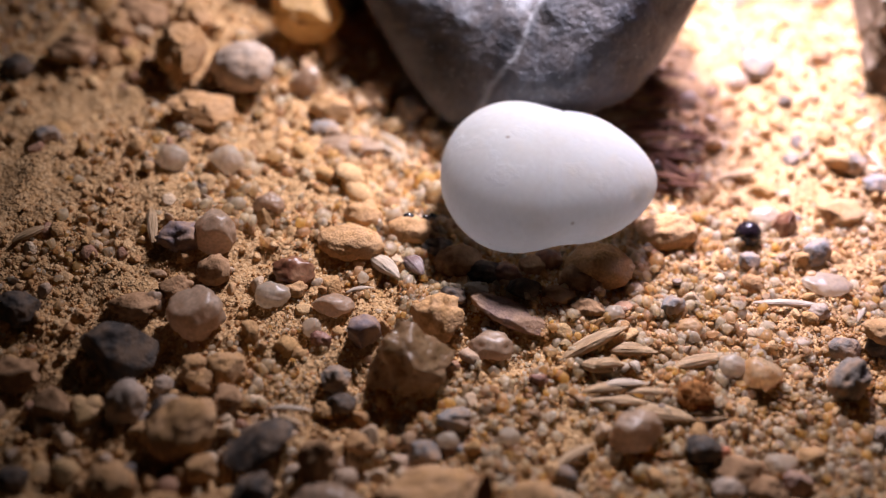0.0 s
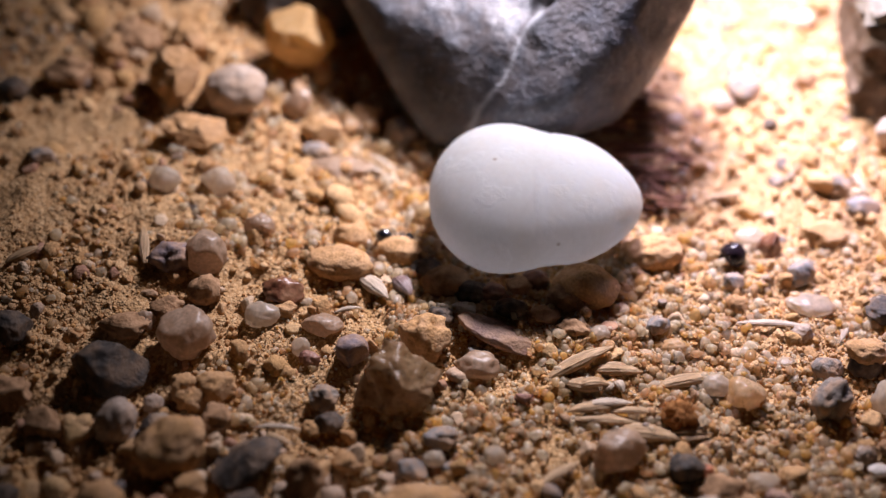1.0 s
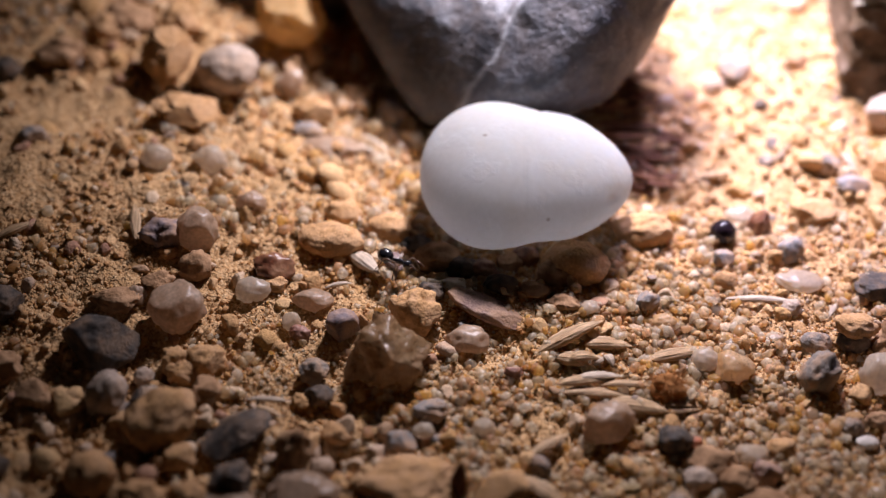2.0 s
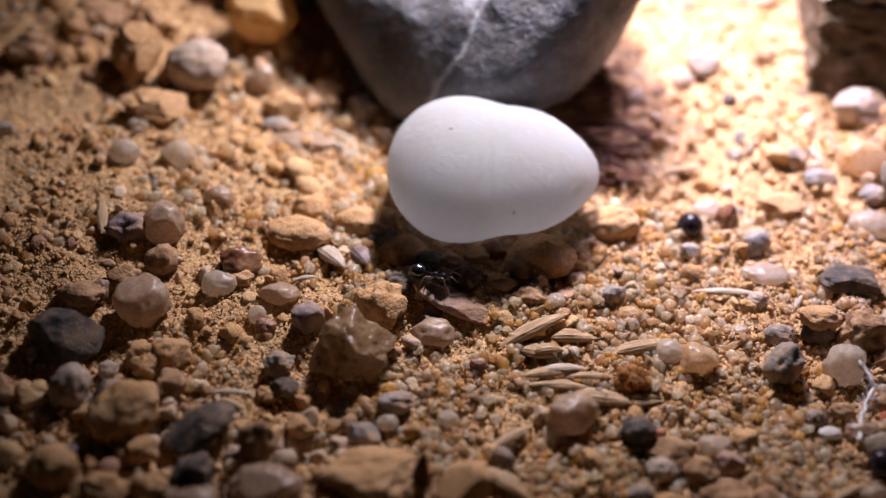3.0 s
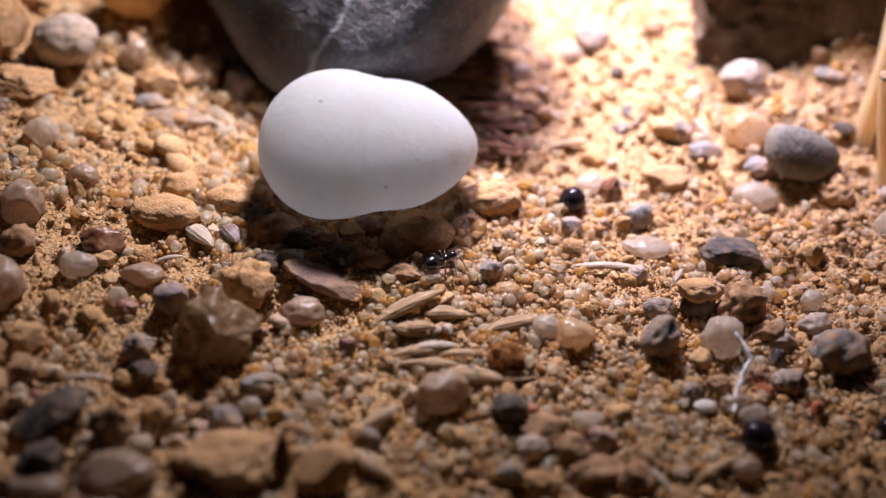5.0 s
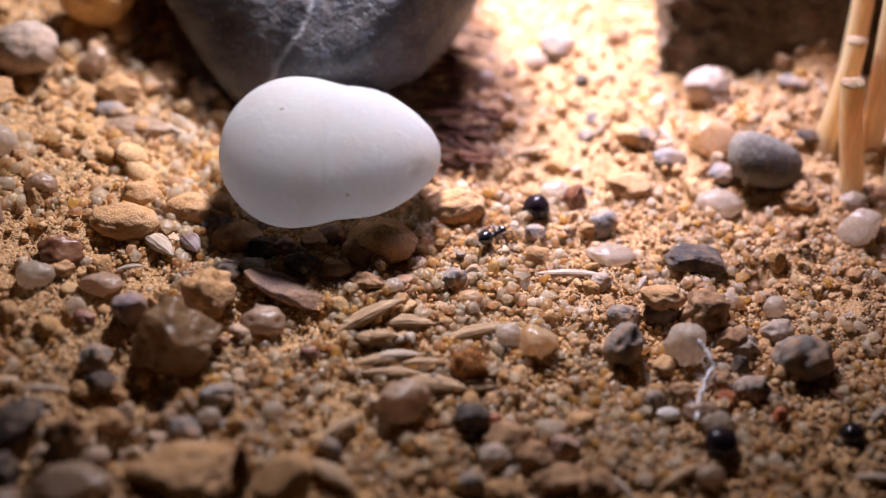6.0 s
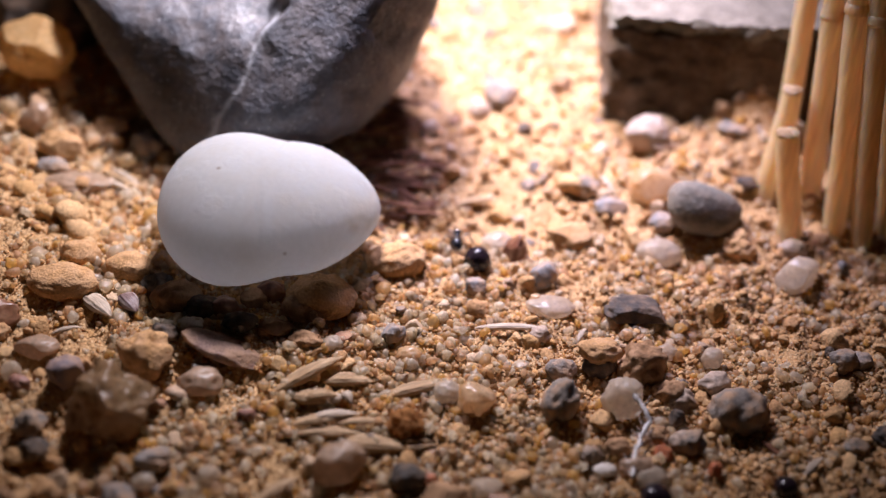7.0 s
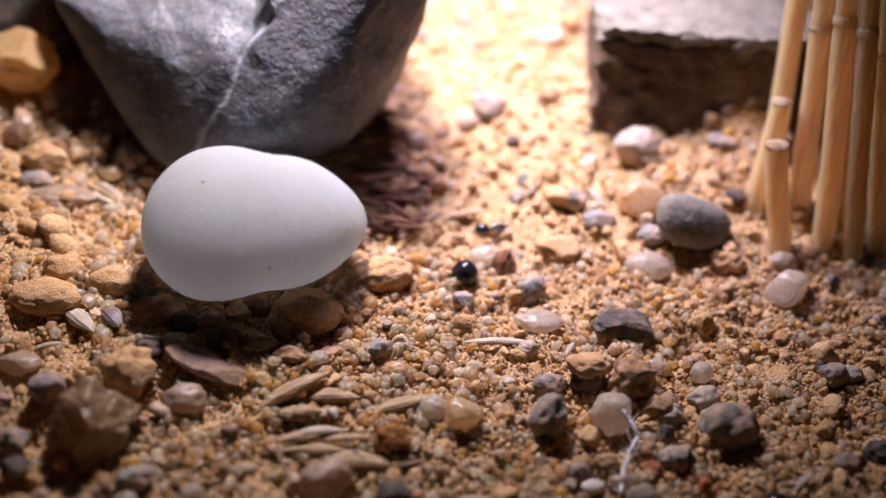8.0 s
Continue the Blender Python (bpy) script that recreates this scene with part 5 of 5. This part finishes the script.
husk((-6.3, -34.6, -9.3), (-6.1, -33.9, -4.6), 1.4, "twig", "seed_husk", "dark brown pointed husk standing upright in sand", seed=43)


# ---- thread, fuzz and seeds ----
thread(((38.05, -19.65, -0.90), (39.12, -21.33, -1.70), (39.56, -22.30, -2.60), (38.58, -23.96, -3.50), (37.54, -26.16, -4.30), (36.97, -28.03, -5.10)))
fuzz(15.11, -21.37, -4.22, 2.19)
seed_ball("glossy black-brown round seed on the sand", 23.80, 1.36, 1.80, 1.60, 1.72)
seed_ball("large glossy black round seed on the sand", 39.07, -30.12, -5.98, 1.65, 1.54)
seed_ball("small glossy black seed in the sand", 52.20, -29.16, -5.06, 1.21, 1.04)
smoky_stone(-14.18, -20.81, -2.97, 4.07, 4.07)
disc_stone(51.3, 6.2, 6.9, 4.6)


# ---- sand grains and fine gravel ----
def scatter(n, seed, x0, x1, y0, y1, lo, hi, clump, keep, sink=0.25, side=0.0):
    """Places for grains on the sand, denser where the slow noise is high; side: less of them on the bank."""
    rnd = random.Random(seed)
    out = []
    while len(out) < n:
        x, y = rnd.uniform(x0, x1), rnd.uniform(y0, y1)
        d = noise.noise((x * clump, y * clump, seed * 3.7))
        if rnd.random() > keep + d * 1.1 - (side if x < -16 else 0.0):
            continue
        s = lo + (hi - lo) * rnd.random() ** 2.6
        out.append((x, y, grit(x, y) + s * rnd.uniform(-sink, 0.6) + 0.05, s))
    return out


def stuff(name, mat, places, sub, seed, label, category="sand", jitter=0.42, flats=6):
    tagged(blobs(name, mat, places, sub, seed, jitter, flats), label, category, kind="stuff")


stuff("sand_grains", "grain", scatter(11500, 1, -60, 84, -44, 4, 0.12, 0.50, 0.11, 0.55, 0.5, 0.25) + scatter(1600, 21, 25, 84, -44, 4, 0.2, 0.6, 0.11, 0.55, 0.4), 1, 1, "dusty tan grains of coarse sand")
stuff("quartz_grains", "clear", scatter(8200, 2, -16, 46, -34, 5, 0.20, 0.80, 0.12, 0.50, 0.45) + scatter(2400, 22, 42, 84, -36, 5, 0.2, 0.75, 0.12, 0.50, 0.45) + scatter(2600, 12, -58, 80, -43, 5, 0.22, 0.80, 0.10, 0.40, 0.4), 2, 2, "pale translucent quartz grains of sand", jitter=0.34, flats=9)
stuff("fine_quartz_grains", "clear", scatter(9000, 32, -30, 62, -38, 3, 0.12, 0.36, 0.16, 0.5, 0.3), 1, 12, "fine pale translucent grains of sand", jitter=0.3)
stuff("far_sand_grains", "grain", scatter(6500, 3, -75, 110, 4, 72, 0.25, 0.75, 0.11, 0.55, 0.4, 0.25), 1, 3, "dusty tan grains of coarse sand")
stuff("far_quartz_grains", "clear", scatter(7500, 4, -75, 110, 4, 72, 0.3, 0.80, 0.09, 0.45, 0.4, 0.15) + scatter(620, 24, -40, -11, -4, 32, 0.5, 1.5, 0.12, 0.55, 0.4), 1, 4, "pale translucent quartz grains of sand", jitter=0.15)
stuff("grit", "grain", scatter(21000, 7, -60, 84, -44, 6, 0.07, 0.22, 0.15, 0.7), 1, 7, "fine tan grit between the grains")
stuff("clods", "clod", scatter(520, 8, -60, 84, -44, 20, 0.4, 1.3, 0.10, 0.45, 0.6), 3, 8, "crumbly tan clods of damp sand", "clods", jitter=0.30)
stuff("far_clods", "clod", scatter(520, 9, -85, 115, 4, 85, 0.6, 2.0, 0.09, 0.45, 0.6, 0.0), 2, 9, "crumbly tan clods of damp sand", "clods", jitter=0.2, flats=3)
stuff("fine_gravel", "gravel", scatter(320, 5, -60, 84, -44, 20, 0.55, 1.25, 0.07, 0.5, 0.5) + scatter(140, 15, -52, -8, -44, -26, 0.8, 1.6, 0.10, 0.5, 0.5), 3, 5, "mixed tan, gray and brown fine gravel", "gravel", jitter=0.12)
stuff("far_gravel", "gravel", scatter(500, 6, -80, 110, 18, 80, 0.7, 1.8, 0.07, 0.5, 0.5), 2, 6, "mixed tan, gray and brown fine gravel", "gravel")


# ---- the ant ----
def ball(c, r, sub=3, flat=1.0):
    bm = bmesh.new()
    bmesh.ops.create_icosphere(bm, subdivisions=sub, radius=1.0)
    for v in bm.verts:
        p = v.co
        v.co = Vector((c[0] + p.x * r[0], c[1] + p.y * r[1], c[2] + p.z * r[2]))
    return bm


def build_ant():
    hub = empty("ant", at(0, 0, 0))
    gaster = ball((-1.62, 0, 1.26), (0.98, 0.80, 0.80), 4)
    for v in gaster.verts:
        u = (v.co.x + 1.62) / 0.98
        k = 1 - 0.22 * max(0.0, -u) ** 2 + 0.025 * math.cos(u * 14)
        v.co.y *= k
        v.co.z = 1.26 + (v.co.z - 1.26) * k
    part("gaster", gaster, M["ant"], hub)
    part("petiole", ball((-0.58, 0, 1.05), (0.17, 0.16, 0.27)), M["ant"], hub)
    part("thorax", ball((0.42, 0, 1.20), (0.46, 0.34, 0.36)), M["ant"], hub)
    part("waist", ball((-0.12, 0, 1.10), (0.46, 0.25, 0.27)), M["ant"], hub)
    head = ball((1.35, 0, 1.22), (0.56, 0.54, 0.46))
    for v in head.verts:
        u = (v.co.x - 1.35) / 0.50
        v.co.y *= 1 - 0.22 * max(0.0, u)
        v.co.z -= 0.12 * max(0.0, u)
    skull = part("head", head, M["ant"], hub)
    for s in (-1, 1):
        part("eye", ball((1.44, 0.44 * s, 1.36), (0.11, 0.06, 0.11), 2), M["seed"], skull)
        part("mandible", swept([(1.72, 0.17 * s, 1.08), (1.93, 0.16 * s, 1.04), (2.05, 0.04 * s, 1.02)], [0.08, 0.06, 0.02], 6), M["antleg"], skull)
        part("antenna", swept([(1.70, 0.15 * s, 1.30), (2.05, 0.42 * s, 1.62), (2.25, 0.55 * s, 1.72), (2.65, 0.62 * s, 1.52), (3.10, 0.66 * s, 1.22)], [0.06, 0.06, 0.06, 0.065, 0.075], 6), M["antleg"], skull)
    legs = []
    for i, (hx, foot, knee) in enumerate(((0.60, 1.25, 0.55), (0.30, -0.10, 0.0), (0.05, -1.55, -0.65))):
        for s in (-1, 1):
            reach = 1.65 if i != 1 else 1.9
            pts = [(0, 0, 0), (knee * 0.30, 0.35 * s, 0.10), (knee * 0.85, 0.95 * s, 0.52), (knee + (foot - knee) * 0.25, 1.10 * s, 0.46), (knee + (foot - knee) * 0.75, reach * 0.92 * s, -0.62), (foot, reach * s, -0.98), (foot + 0.12, (reach + 0.14) * s, -1.04)]
            leg = part("leg", swept(pts, [0.085, 0.12, 0.095, 0.075, 0.06, 0.045, 0.03], 6), M["antleg"], hub)
            leg.location = (hx * MM, 0.18 * s * MM, 0.98 * MM)
            legs.append((leg, hx, s, (i + (s > 0)) % 2))
    tagged(hub, "small shiny black ant walking over the sand", "ant")
    return hub, legs


ANT, LEGS = build_ant()
ANT_ROWS = [
    (0.0, -14.22, -0.01, 0.92, 20),
    (0.5, -14.24, 1.29, 1.16, 42),
    (1.0, -15.74, 0.13, 1.06, 3),
    (1.2, -15.80, -2.38, 0.53, -32),
    (2.3, -11.91, -10.35, 0.93, -28),
    (2.5, -10.04, -10.69, 1.46, -17),
    (3.0, -6.41, -12.30, 0.34, -15),
    (3.2, -4.07, -12.39, -0.43, -11),
    (3.5, -1.01, -11.85, -1.00, -7),
    (3.7, 1.58, -12.27, -1.42, -4),
    (4.0, 5.37, -12.05, -1.65, -4),
    (4.2, 5.19, -11.22, -1.35, 3),
    (4.5, 6.59, -10.65, -1.34, 21),
    (4.7, 7.10, -10.40, -1.34, 35),
    (5.8, 16.86, -5.68, -0.48, 43),
    (6.0, 18.60, -3.92, -0.03, 45),
    (6.2, 18.96, -2.45, 0.32, 55),
    (6.5, 20.78, 0.35, 0.88, 68),
    (6.7, 20.88, 2.31, 1.22, 79),
    (7.0, 21.64, 4.74, 1.59, 83),
    (7.2, 22.13, 6.08, 1.76, 66),
    (7.5, 23.64, 6.94, 1.86, 57),
    (7.7, 25.39, 8.71, 2.10, 48),
    (8.0, 27.93, 9.69, 2.31, 24),

]


def motions():
    walk(ANT, [(t, at(x, y, z, 0, 0, a)) for t, x, y, z, a in ANT_ROWS])
    for leg, hx, s, phase in LEGS:
        rows = []
        for k in range(97):
            t = k / 12
            w = 2 * math.pi * (2.6 * t + phase * 0.5)
            rows.append((t, at(hx, 0.18 * s, 0.98, 9 * max(0.0, math.cos(w)) * s, 0, 17 * math.sin(w) * s)))
        walk(leg, rows)


motions()
